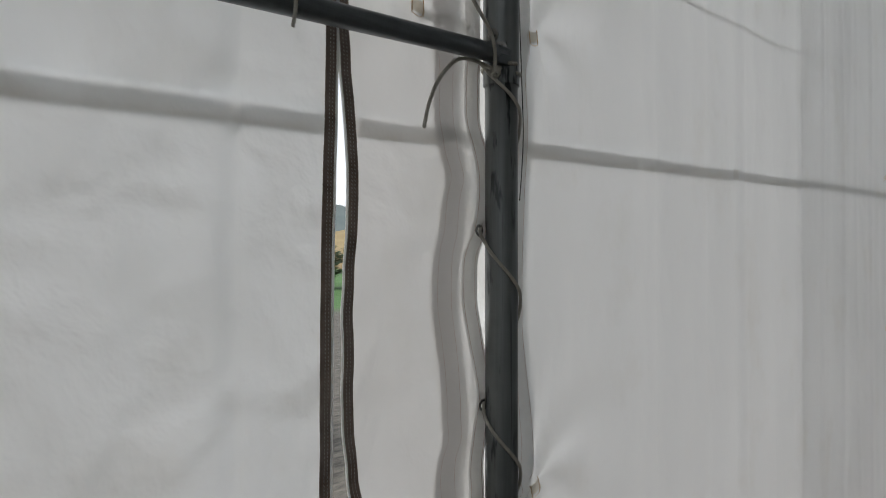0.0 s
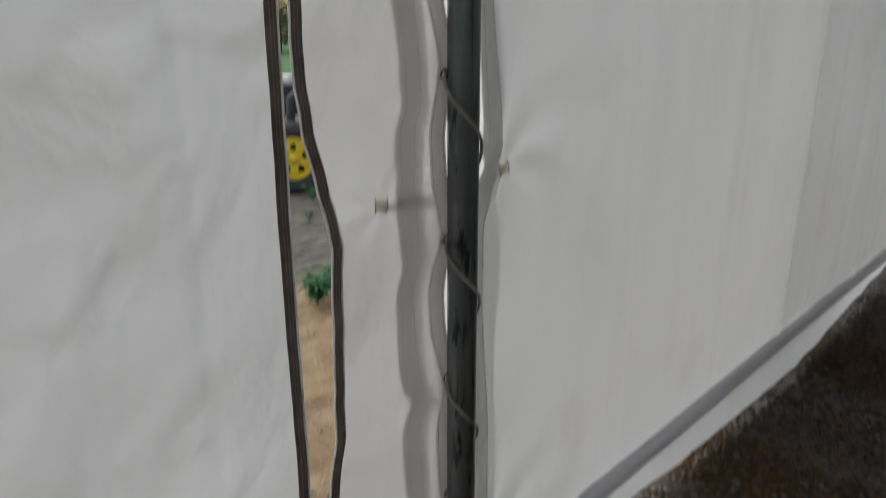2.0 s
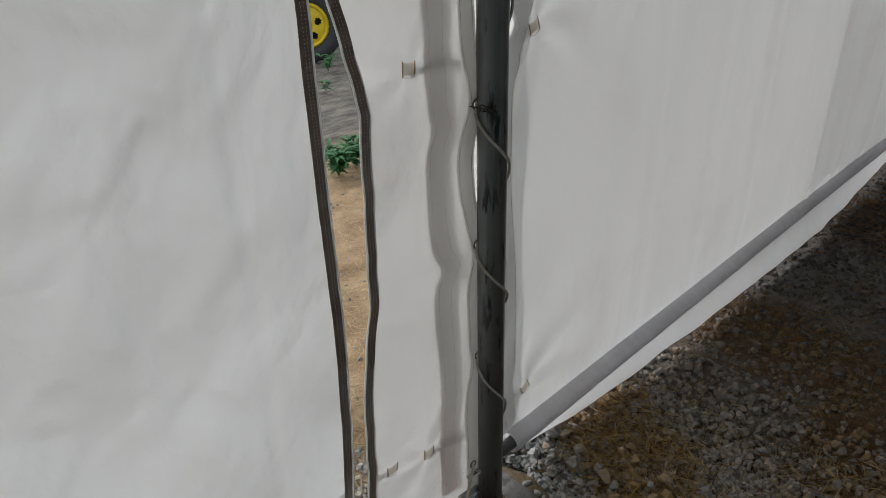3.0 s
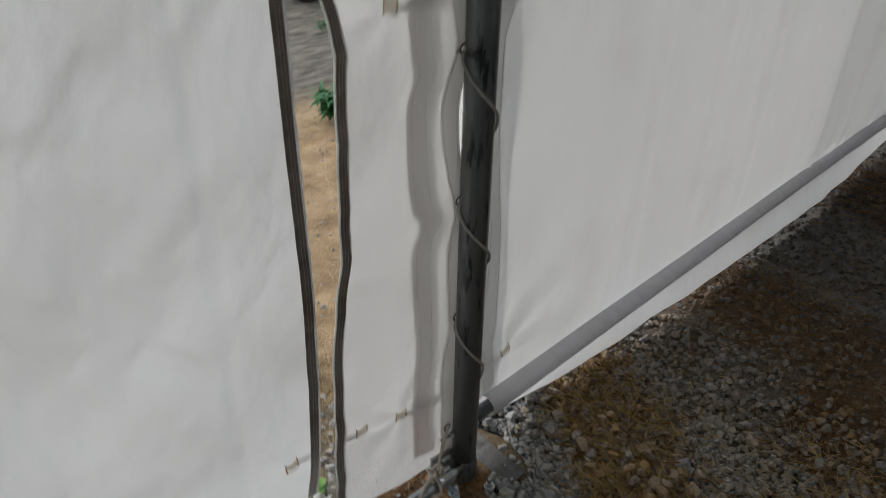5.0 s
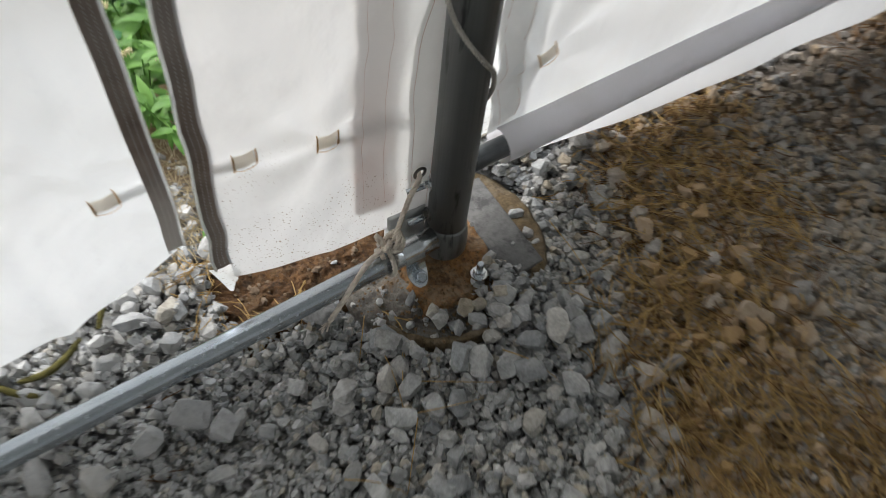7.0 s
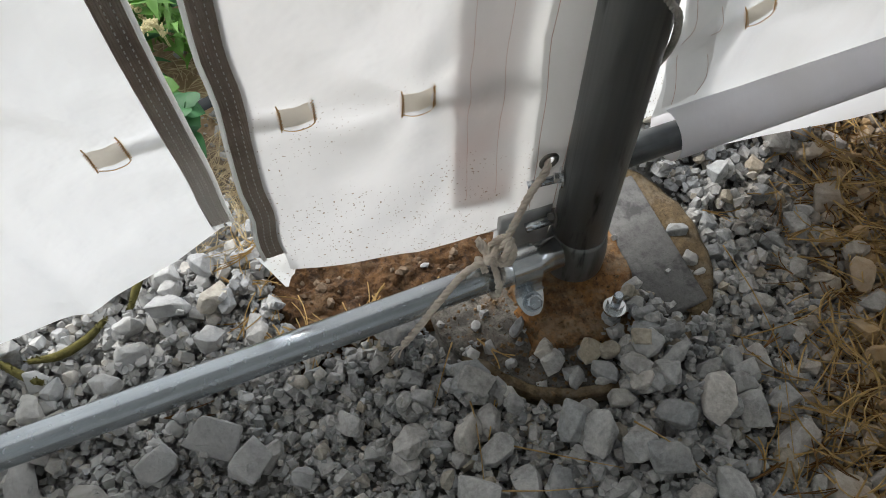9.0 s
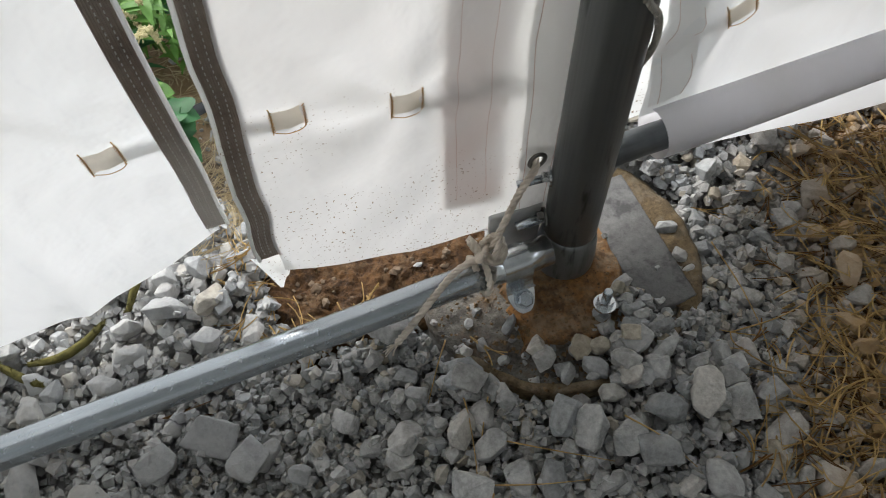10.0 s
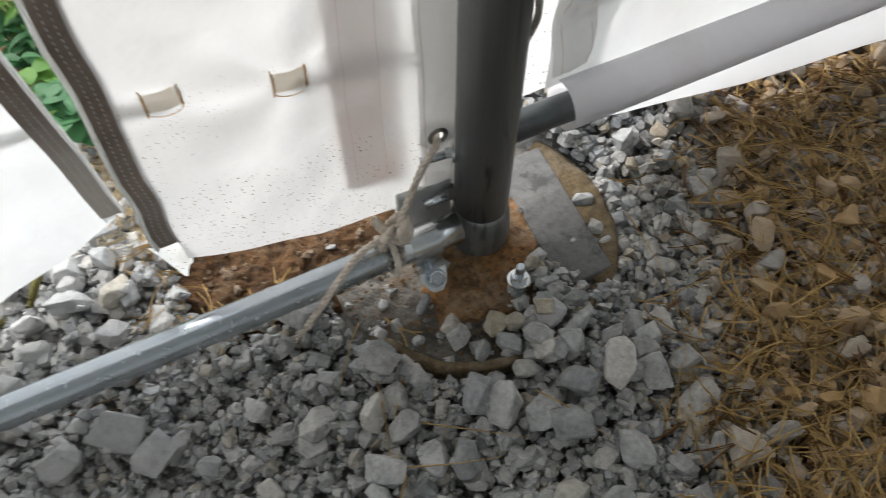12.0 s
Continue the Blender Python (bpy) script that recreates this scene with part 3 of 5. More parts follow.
# doubled cloth behind the panel, and the hem that carries the grommets
def flap_y(z):
    y = -0.1375 + 0.5 * sway(z) + 0.002 * wob(z, 0, 11.0, 2.0)
    # notches where the lacing pulls the doubled cloth
    for z0, deep in ((0.42, 0.006), (0.748, 0.016), (1.036, 0.012), (1.332, 0.009), (1.775, 0.010)):
        y += deep * math.exp(-((z - z0) / 0.024) ** 2)
    return y


part("outer_flap", strip(flap_y, 0.058, 0.150, TOP, lambda y, z: jamb_place(y, z) - 0.0045 - 0.16 * max(0.0, y - flap_y(z)), 150, 6), FLAP, front, "doubled grey flap behind the tarp")
part("storm_flap", sheet(6, 60, lambda u, v: (-0.062 - 0.012 * math.sin(math.pi * u) + 0.006 * wob(v * 2.6, u, 4, 3), -0.070 + 0.232 * u, 0.095 + 0.060 * u + (TOP - 0.16) * v)), THIN, front,
     "thin white storm flap closing the gap behind the post")
part("hem", punched(sheet(9, 320, lambda u, v: hem_place(u, 0.11 + (TOP - 0.11) * v))), HEM, front, "doubled hem of the white tarp")


def eyelet_cloth(z):
    """The round of hem cloth gripped by a grommet."""
    y = hem_edge(z) - 0.025

    def at(u, v):
        a, r = 2 * math.pi * u, 0.0065 + 0.0125 * v
        yy, zz = y + r * math.cos(a), z + r * math.sin(a)
        return (jamb_place(yy, zz) + 0.0034, yy, zz)
    return sheet(28, 3, at)


for z in GROMMETS:
    part("hem_eyelet", eyelet_cloth(z), HEM, front)
for off in (0.013, 0.043):
    bm = tube([(jamb_place(flap_y(z) + off, z) + 0.0012, flap_y(z) + off + 0.0012 * wob(z, 0, 30, off), z)
               for z in (0.16 + 0.008 * k for k in range(230))], 0.00015, 4)
    part("seam", bm, REDTHREAD, front, "faint wavering brown seam")
for share in (0.90, 0.20):
    bm = tube([(jamb_place(hem_edge(z) - share * hem_wide(z), z) + 0.0042, hem_edge(z) - share * hem_wide(z), z) for z in (0.12 + 0.01 * k for k in range(190))], 0.0003, 4)
    part("seam", bm, REDTHREAD, front, "faint stitched seam")

# the two zip tapes, with pale piping and dotted stitching
def zip_tape(name, y_of, x_of, width, z0, side, mat):
    tape = part(name, sheet(3, 170, lambda u, v: (x_of(z0 + (TOP - z0) * v) + 0.003 + 0.0015 * wob(v * 9, u, 3, 2),
                                                  y_of(z0 + (TOP - z0) * v) + width * u, z0 + (TOP - z0) * v)), mat, front, "brown-grey zip tape, fraying white at its foot")
    edge = [(x_of(z) + 0.004, y_of(z) + (width if side > 0 else 0.0), z) for z in (z0 + (TOP - z0) * k / 150 for k in range(151))]
    part("zip_piping", tube(edge, 0.0021, 6), THIN, tape, "pale zip edge")
    bm = bmesh.new()
    for share in (0.35, 0.62):
        z = z0 + 0.01
        while z < TOP:
            y = y_of(z) + width * share
            tube([(x_of(z) + 0.0052, y, z), (x_of(z) + 0.0052, y, z + 0.0024)], 0.00058, 4, bm)
            z += 0.0058
    part("stitching", bm, TAPETHREAD, tape)
    return tape


zip_tape("zip_tape", lambda z: left_edge(z) - 0.022, zip_x, 0.022, 0.125, 1, WORNTAPE)
zip_tape("zip_tape", right_edge, lambda z: jamb_place(right_edge(z), z), 0.023, 0.118, -1, TAPE)
part("zip_tail", sheet(6, 6, lambda u, v: (-0.070 + 0.003 * math.sin(5.0 * u) + 0.006 * v * v, -0.333 + 0.030 * u + 0.018 * v - 0.010 * u * v, 0.121 - (0.058 - 0.030 * u + 0.004 * math.sin(11 * u)) * v)), THIN, front,
     "loose white tail below the zip tape")
part("zip_tail", sheet(8, 6, lambda u, v: (zip_x(0.12) + 0.002 * math.sin(9 * u), -0.365 + 0.021 * u, 0.128 - (0.012 + 0.004 * math.sin(17 * u)) * (1 - v))), TARP, front,
     "loose white tail below the zip tape")


# the long panel past the post: hung on the post's far side, with a piped sleeve and a skirt
def right_x(y, z):
    near = math.exp(-max(0.0, y - 0.1) * 5)
    crease = 0.012 * near * noise.noise((y * 9, z * 4, 2.0))
    fold = 0.016 * noise.noise((y * 6.0, z * 0.30, 9.0)) * min(1, y / 0.8) + 0.016 * noise.noise((y * 2.0, z * 0.6, 5.0)) * min(1, y)
    fold += 0.010 * abs(noise.noise((y * 3.1, z * 0.12, 17.0))) * min(1, y)
    for y0, amp in ((0.72, 0.007), (1.06, 0.005), (1.40, 0.010), (2.05, 0.014), (2.4, 0.010), (2.75, 0.013), (3.1, 0.010), (3.4, 0.013)):
        fold += amp * math.exp(-((y - y0) / 0.030) ** 2)
    for y0, z0 in ((0.177, 1.176), (0.182, 0.272), (0.166, 2.078), (3.86, 1.22)):
        crease += gather(y - y0, z - z0, 0.010, 0.20, 6)
    return -0.046 + crease + fold - 0.006 * near


def sheet_x(y, z):
    if y < -0.35:
        s = ((-0.36 - y) / 3.2) if y < -0.36 else 0.0
        return zip_x(z) * (1 - 0.25 * min(1, s * 4)) + front_ripple(y, z, 0.030) * (1 - math.exp(-s * 18))
    if y < -0.03:
        return jamb_place(y, z)
    return right_x(y, z)


POST2 = 4.08
SLEEVE_X, SLEEVE_Z, SLEEVE_R = -0.038, 0.152, 0.029


def sleeve_z(y):
    return SLEEVE_Z - 0.009 * (1 - min(1.0, y / 0.6))


RIGHT_HEM = [(0.16, 0.143), (0.45, 0.141), (0.65, 0.140), (0.80, 0.127), (0.95, 0.121), (1.08, 0.121), (1.13, 0.130), (1.16, 0.152), (1.23, 0.165), (1.32, 0.156), (1.5, 0.146), (2.1, 0.150)]


def right_edge_y(z):
    return lerp_table(RIGHT_HEM, z) - 0.044 + 0.002 * wob(z, 0, 9.0, 11.0)


def right_panel(u, v):
    s = u ** 1.5
    z = SLEEVE_Z + 0.012 + (TOP - SLEEVE_Z - 0.012) * v
    y0 = right_edge_y(z)
    y = y0 + (POST2 + 0.04 - y0) * s
    blend = min(1.0, (z - SLEEVE_Z - 0.012) / 0.12)
    x = (SLEEVE_X - 0.012) * (1 - blend) + right_x(y, z) * blend
    return (x, y, z)


part("side_panel", sheet(330, 150, right_panel), SIDE, front, "long white tarp panel with faint vertical folds")
# extra sheet added behind the panel to darken it past the far crease
part("dimming_sheet", sheet(90, 40, lambda u, v: (right_x(2.03 + (POST2 - 2.03) * u, 0.19 + (TOP - 0.19) * v) - 0.008, 2.03 + (POST2 - 2.03) * u, 0.19 + (TOP - 0.19) * v)), DIMMER, front,
     "added sheet behind the long panel that dims its far stretch")
part("hem", strip(lambda z: right_edge_y(z) + 0.001, 0.044, 0.185, TOP, lambda y, z: right_x(y, z) + 0.0025), LIGHTHEM, front, "doubled hem of the long panel")
for off in (0.010, 0.040):
    bm = tube([(right_x(right_edge_y(z) + off, z) + 0.0042, right_edge_y(z) + off, z) for z in (0.19 + 0.01 * k for k in range(190))], 0.00024, 4)
    part("seam", bm, REDTHREAD, front, "faint stitched seam")
part("hem", strip(lambda z: POST2 - 0.105, 0.055, 0.2, TOP, lambda y, z: right_x(y, z) + 0.0025), HEM, front, "doubled hem at the far post")
sleeve_y0 = 0.114


def sleeve(u, v):
    y = sleeve_y0 + (POST2 - 0.1 - sleeve_y0) * u
    a = radians(150 - 360 * v)
    r = SLEEVE_R * (1 + 0.05 * noise.noise((y * 6, v * 3, 1)))
    sag = -0.004 * math.sin(y * 2.1)
    return (SLEEVE_X + r * math.cos(a), y, sleeve_z(y) + sag + r * math.sin(a))


part("pipe_sleeve", sheet(90, 20, sleeve), SLEEVE, front, "round hem sleeve over the bottom pipe")


def skirt(u, v):
    y = sleeve_y0 + 0.01 + (POST2 - 0.12 - sleeve_y0) * u
    x0, z0 = SLEEVE_X - 0.004, sleeve_z(y) - SLEEVE_R * 0.9
    x1 = lerp_table([(0.1, -0.060), (0.5, -0.035), (1.2, -0.012), (2.2, 0.01), (3.2, -0.03), (4.0, -0.05)], y) + 0.01 * noise.noise((y * 5, 0, 3))
    z1 = lerp_table([(0.1, 0.110), (0.2, 0.068), (0.4, 0.045), (0.8, 0.028), (1.5, 0.012), (2.2, 0.008), (3.2, 0.03), (4.0, 0.06)], y)
    return (x0 + (x1 - x0) * v ** 0.8, y, z0 + (z1 - z0) * v)


part("skirt", sheet(120, 8, skirt), SKIRT, front, "white skirt of the tarp trailing to the gravel")


# the wall beyond the second post, and the rest of the tent
def far_front(u, v):
    y = POST2 + 0.05 + 5 * u
    return (-0.05 + 0.01 * noise.noise((y * 3, v * 2, 4)), y, 0.05 + (TOP - 0.05) * v)


part("far_panel", sheet(30, 12, far_front), TARP, front)


def closing(name, f, mat, label):
    tagged(finish(name, sheet(24, 24, f), mat), label, "tent wall", kind="structure")


# added out of view; their dark cloth cuts the light inside the tent
closing("wall_south", lambda u, v: (-0.08 + 5.1 * u, -3.5 + 0.03 * noise.noise((u * 9, v * 4, 2)), -0.03 + (TOP + 0.03) * v), BACK, "unseen tent end wall added to close and dim the inside")
closing("wall_north", lambda u, v: (-0.08 + 5.1 * u, 9.05 + 0.03 * noise.noise((u * 9, v * 4, 3)), -0.03 + (TOP + 0.03) * v), BACK, "unseen tent end wall added to close and dim the inside")
closing("wall_east", lambda u, v: (5.02 + 0.03 * noise.noise((u * 9, v * 4, 7)), -3.5 + 12.55 * u, -0.03 + (TOP + 0.03) * v), BACK, "unseen tent side wall added to close and dim the inside")
closing("ceiling", lambda u, v: (-0.08 + 5.1 * u, -3.5 + 12.55 * v, TOP + 1.1 * (1 - abs(2 * u - 1))), ROOF, "unseen tent roof added to close and dim the inside")

# straps on the outer side of the sheet, which show as shadows
def ribbon(y0, y1, z_of, width, x_of, n=40):
    return sheet(n, 2, lambda u, v: (x_of(y0 + (y1 - y0) * u, z_of(y0 + (y1 - y0) * u)), y0 + (y1 - y0) * u, z_of(y0 + (y1 - y0) * u) + width * (v - 0.5)))


def belt_z(y):
    return 1.851 + 0.040 * y if y < 1.5 else 1.913 + 0.036 * (y - 1.5)


def sew_strap(name, y0, y1, z_of, width, back, label):
    ob = finish(name, ribbon(y0, y1, z_of, width, lambda y, z: sheet_x(y, z) - back), STRAP)
    return tagged(ob, label, "strap")


sew_strap("belt", -3.0, -0.362, belt_z, 0.030, 0.006, "grey woven belt sewn along the outside of the tarp")
sew_strap("belt", -0.30, -0.045, belt_z, 0.030, 0.006, "grey woven belt sewn along the outside of the tarp")
sew_strap("seam_cord", 0.3, POST2 - 0.05, lambda y: 2.289 + 0.082 * y, 0.007, 0.010, "thin cord running slantwise along the outside of the tarp")
sew_strap("belt", 0.115, POST2 - 0.03, belt_z, 0.034, 0.006, "long grey woven belt sewn along the outside of the tarp")


def tab(y, z, x, tilt, lead, label):
    """A short webbing loop stitched through the sheet with rusty thread."""
    t = thing("webbing_tab", (x, y, z), label, "webbing tab", "tabs on the tarp")
    w, h = 0.031, 0.020

    def at(u, v):
        a, b = (u - 0.5) * w, (v - 0.5) * h
        return (x + 0.0028 + 0.0004 * math.cos(6 * (u - 0.5)), y + a - b * math.sin(tilt), z + b + a * math.sin(tilt) + 0.0006 * math.sin(9 * u))

    part("webbing", sheet(8, 4, at), PATCH, t, "beige webbing")
    for u in (0.06, 0.94):
        bm = bmesh.new()
        rng = random.Random(int(1000 * (y + z + u)))
        for k in range(9):
            v = k / 8
            p, q = Vector(at(u, v)), Vector(at(u, v))
            tube([p + Vector((0.001, -0.0012 + 0.0008 * rng.random(), -0.001)), q + Vector((0.0018, 0, 0.0006)), q + Vector((0.001, 0.0014, 0.0018 * rng.random()))], 0.00036, 4, bm)
        tube([at(u - 0.03, -0.18), at(u, 0.3), at(u + 0.02, 0.8), at(u - 0.01, 1.22)], 0.00065, 5, bm)
        part("stitches", bm, THREAD, t, "rusty brown stitches")
    bm = tube(spline([at(0.94, -0.15), Vector(at(0.75, -0.30)), Vector(at(0.4, -0.28)), Vector(at(0.08, -0.12))], 5), 0.0004, 4)
    part("loose_thread", bm, THREAD, t)
    ob = finish("strap", ribbon(min(y, lead), max(y, lead), lambda yy: z - 0.002 + math.sin(tilt) * (yy - y), 0.019, lambda yy, zz: sheet_x(yy, zz) - 0.007, 12), STRAP)
    tagged(ob, "grey webbing strap behind the tarp at a tab", "strap", "straps behind the tarp")
    return t


for y, z, tilt, lead in ((-0.410, 0.287, 0.10, -0.352), (-0.261, 0.309, 0.00, -0.305), (-0.164, 0.300, -0.02, -0.06), (0.183, 0.279, 0.45, 0.118),
                         (-0.170, 1.160, -0.02, -0.06), (0.177, 1.176, 0.35, 0.118), (-0.186, 2.046, 0.0, -0.06), (0.166, 2.078, 0.2, 0.118),
                         (3.86, 0.40, 0.2, 4.0), (3.86, 1.22, 0.2, 4.0), (3.86, 2.1, 0.1, 4.0)):
    tab(y, z, sheet_x(y, z), tilt, lead, "beige webbing tab with rusty stitches on the white tarp")

# ---- post, pipes and fittings ----
R_POST = 0.0296


def post(y, label):
    t = thing("tent_post", (0, y, 0.03), label, "post", "tent posts")
    part("shaft", tube([(0, y, 0.045), (0, y, 1.0), (0, y, TOP + 0.3)], R_POST, 40), POST, t)
    bulge = [(0.010, -0.006), (0.016, 0.0015), (0.026, 0.0045), (0.045, 0.0050), (0.062, 0.0036), (0.076, 0.0014), (0.084, 0.0003)]
    bm = tube([(0, y, z) for z, _ in bulge], lambda s: R_POST + bulge[int(round(s * 6))][1], 40)
    part("foot_collar", bm, POST, t, "dark collar at the post's foot")
    part("joint_sleeve", tube([(0, y, 1.943), (0, y, 1.945), (0, y, TOP + 0.28), (0, y, TOP + 0.282)], lambda s: R_POST + 0.0028, 40), POST, t, "upper pipe sleeved over the lower")
    return t


post1 = post(0.0, "dark weathered steel tube post with scuffs, standing on concrete")
post2 = post(POST2, "dark steel tube post farther along the tarp wall")


def hex_bolt(parent, at, axis, head=0.0075, length=0.03, mat=None, washer=0.011):
    """A hex head with washer and shank along an axis, as one part with sub-parts."""
    mat = mat or ZINC
    a, d = Vector(at), Vector(axis).normalized()
    bolt = part("bolt", tube([a - d * length, a], head * 0.55, 10), mat, parent)
    part("washer", tube([a, a + d * 0.0022], washer, 24), mat, bolt, "", False)
    bm = tube([a + d * 0.0022, a + d * 0.0024, a + d * 0.0078, a + d * 0.0088], lambda s: head * (1 if s < 0.9 else 0.82), 6)
    part("head", bm, mat, bolt, "", False)
    return bolt


hex_bolt(post1, (-0.012, -0.028, 0.168), (-0.35, -0.94, 0), 0.006, 0.02)
part("threaded_rod", tube([(-0.012, -0.030, 0.168), (-0.020, -0.061, 0.162)], 0.0042, 10), GALV, post1, "threaded bolt end")
hex_bolt(post1, (-0.008, -0.029, 0.106), (-0.25, -0.97, 0), 0.0068, 0.02, RING)
part("threaded_rod", tube([(-0.008, -0.030, 0.106), (-0.010, -0.062, 0.103)], 0.0052, 14), GALV, post1, "dull bolt end")
part("bracket", box((-0.034, -0.088, 0.022), (-0.019, -0.026, 0.117), 0.003), DULLZINC, post1, "grey galvanised bracket")
hex_bolt(post1, (0.005, -0.031, 2.028), (0.1, -1, 0), 0.007, 0.02, RING)
hex_bolt(post1, (0.018, -0.026, 2.004), (0.5, -0.86, 0), 0.006, 0.02, RING)


def pipe(name, a, b, r, mat, label):
    a, b = Vector(a), Vector(b)
    t = thing(name, a, label, "pipe")
    n = 24
    part("tube", tube([a.lerp(b, k / n) for k in range(n + 1)], r, 32), mat, t)
    return t


door_sill = pipe("bottom_pipe", (0.020, -0.050, 0.086), (0.022, -3.4, 0.080), 0.0159, GALV, "shiny galvanised steel pipe lying low across the doorway")
part("pipe_end", tube([(0.020, -0.038, 0.086), (0.020, -0.112, 0.086)], 0.0172, 28), ZINC, door_sill, "bright zinc sleeve at the pipe's end")
hem_pipe = thing("hem_pipe", (SLEEVE_X, 0.012, SLEEVE_Z - 0.012), "dark steel pipe running inside the tarp's hem sleeve", "pipe")
run = [(SLEEVE_X + 0.004, 0.012, SLEEVE_Z - 0.012), (SLEEVE_X + 0.002, 0.10, SLEEVE_Z - 0.0125)]
run += [(SLEEVE_X, y, sleeve_z(y) - 0.004 * math.sin(y * 2.1) - 0.0095) for y in (0.22 + 0.155 * k for k in range(25))]
part("tube", tube(run, 0.0165, 32), STEEL, hem_pipe)
lintel = pipe("lintel_pipe", (0.014, -0.020, 1.994), (0.020, -3.4, 1.764), 0.0165, STEEL, "dark steel pipe over the doorway")
part("flattened_end", box((0.004, -0.045, 1.972), (0.030, -0.006, 2.004), 0.004), STEEL, lintel, "flattened bolted pipe end")

# saddle clamp that holds the pipe to the base plate
clamp = thing("pipe_clamp", (0.02, -0.085, 0.03), "bright zinc saddle clamp bolted over the galvanised pipe", "clamp")


profile = [Vector(p) for p in ((0.0025, 0, 0.050), (0.0020, 0, 0.086), (0.0072, 0, 0.0990), (0.020, 0, 0.1046), (0.0328, 0, 0.0990), (0.0385, 0, 0.086),
                               (0.0390, 0, 0.074), (0.0412, 0, 0.066), (0.0460, 0, 0.0590), (0.0610, 0, 0.0465))]
profile = spline(profile, 10)
bm = bmesh.new()
rings = []
for k, p in enumerate(profile):
    s = k / (len(profile) - 1)
    half = 0.0155 if s < 0.86 else 0.0155 * math.sqrt(max(0.0, 1 - ((s - 0.86) / 0.145) ** 2))
    d = profile[min(k + 1, len(profile) - 1)] - profile[max(k - 1, 0)]
    nrm = Vector((d.z, 0, -d.x)).normalized() * -0.0011
    half = max(half, 0.004)
    rings.append([bm.verts.new(q) for q in (p + Vector((0, -0.080 - half, 0)) - nrm, p + Vector((0, -0.080 + half, 0)) - nrm,
                                            p + Vector((0, -0.080 + half, 0)) + nrm, p + Vector((0, -0.080 - half, 0)) + nrm)])
for a, b in zip(rings, rings[1:]):
    for k in range(4):
        bm.faces.new((a[k], a[(k + 1) % 4], b[(k + 1) % 4], b[k]))
bm.faces.new(rings[0])
bm.faces.new(rings[-1])
bmesh.ops.recalc_face_normals(bm, faces=bm.faces)
part("band", bm, ZINC, clamp, "", False)
hex_bolt(clamp, (0.0500, -0.079, 0.0565), (0.62, 0, 0.78), 0.0088, 0.02, GALV, 0.0108)

# grommets in the hem
def grommet(z):
    y = hem_edge(z) - 0.025
    x = jamb_place(y, z) + 0.004
    bm = bmesh.new()
    seg, ring = 28, 8
    loops = []
    for i in range(seg):
        a = 2 * math.pi * i / seg
        loop = []
        for j in range(ring):
            b = 2 * math.pi * j / ring
            r = 0.0082 + 0.0027 * math.cos(b)
            loop.append(bm.verts.new((x + 0.0016 * math.sin(b), y + r * math.cos(a), z + r * math.sin(a))))
        loops.append(loop)
    for i in range(seg):
        for j in range(ring):
            bm.faces.new((loops[i][j], loops[(i + 1) % seg][j], loops[(i + 1) % seg][(j + 1) % ring], loops[i][(j + 1) % ring]))
    bmesh.ops.recalc_face_normals(bm, faces=bm.faces)
    ob = finish("grommet", bm, RING)
    return tagged(ob, "dull metal grommet in the tarp's hem", "grommet", "grommets along the hem")


for z in GROMMETS:
    grommet(z)

# lacing cord that winds down the post through the grommets
def lacing():
    pts = []
    rr = R_POST + 0.0042
    gs = GROMMETS
    for a, b in zip(gs[:-1], gs[1:-1]):
        ya = hem_edge(a) - 0.025
        pts.append((jamb_place(ya, a) + 0.005, ya, a))
        drop = 0.108 if a < 1.9 else 0.09
        for k in range(1, 9):
            ang = radians(225 + 20 * k)
            z = a - 0.006 - drop * k / 8
            pts.append((rr * math.cos(ang), rr * math.sin(ang), z))
        for k in range(1, 7):
            ang = radians(385 + 24 * k)
            z = a - 0.006 - drop - (a - b - drop - 0.03) * k / 7
            pts.append((rr * math.cos(ang), rr * math.sin(ang), z))
    a = gs[-2]
    ya = hem_edge(a) - 0.025
    pts.append((jamb_place(ya, a) + 0.005, ya, a))
    for k in range(1, 9):
        ang = radians(225 + 20 * k)
        pts.append((rr * math.cos(ang), rr * math.sin(ang), a - 0.006 - 0.118 * k / 8))
    for k in range(1, 6):
        ang = radians(385 + 24 * k)
        pts.append((rr * math.cos(ang), rr * math.sin(ang), a - 0.124 - 0.03 * k))
    bm = laid_rope(spline(pts, 3), 0.0033, 0.016)
    ob = finish("lacing_cord", bm, CORD)
    tagged(ob, "grey cord lacing the tarp's hem round the dark post", "cord")


lacing()


def far_lacing():
    rr = R_POST + 0.004
    pts = []
    for k in range(7):
        z = 2.25 - 0.33 * k
        pts.append((right_x(POST2 - 0.09, z) + 0.005, POST2 - 0.09, z - 0.02))
        for m in range(8):
            a = radians(-60 + 25 * m)
            pts.append((rr * math.cos(a), POST2 + rr * math.sin(a), z + 0.012 * m))
        for m in range(5):
            a = radians(130 + 30 * m)
            pts.append((rr * math.cos(a), POST2 + rr * math.sin(a), z + 0.08 - 0.075 * m))
    ob = finish("lacing_cord", laid_rope(spline(pts, 2), 0.0033, 0.016), CORD)
    tagged(ob, "grey cord lacing the tarp round the farther post", "cord")


far_lacing()

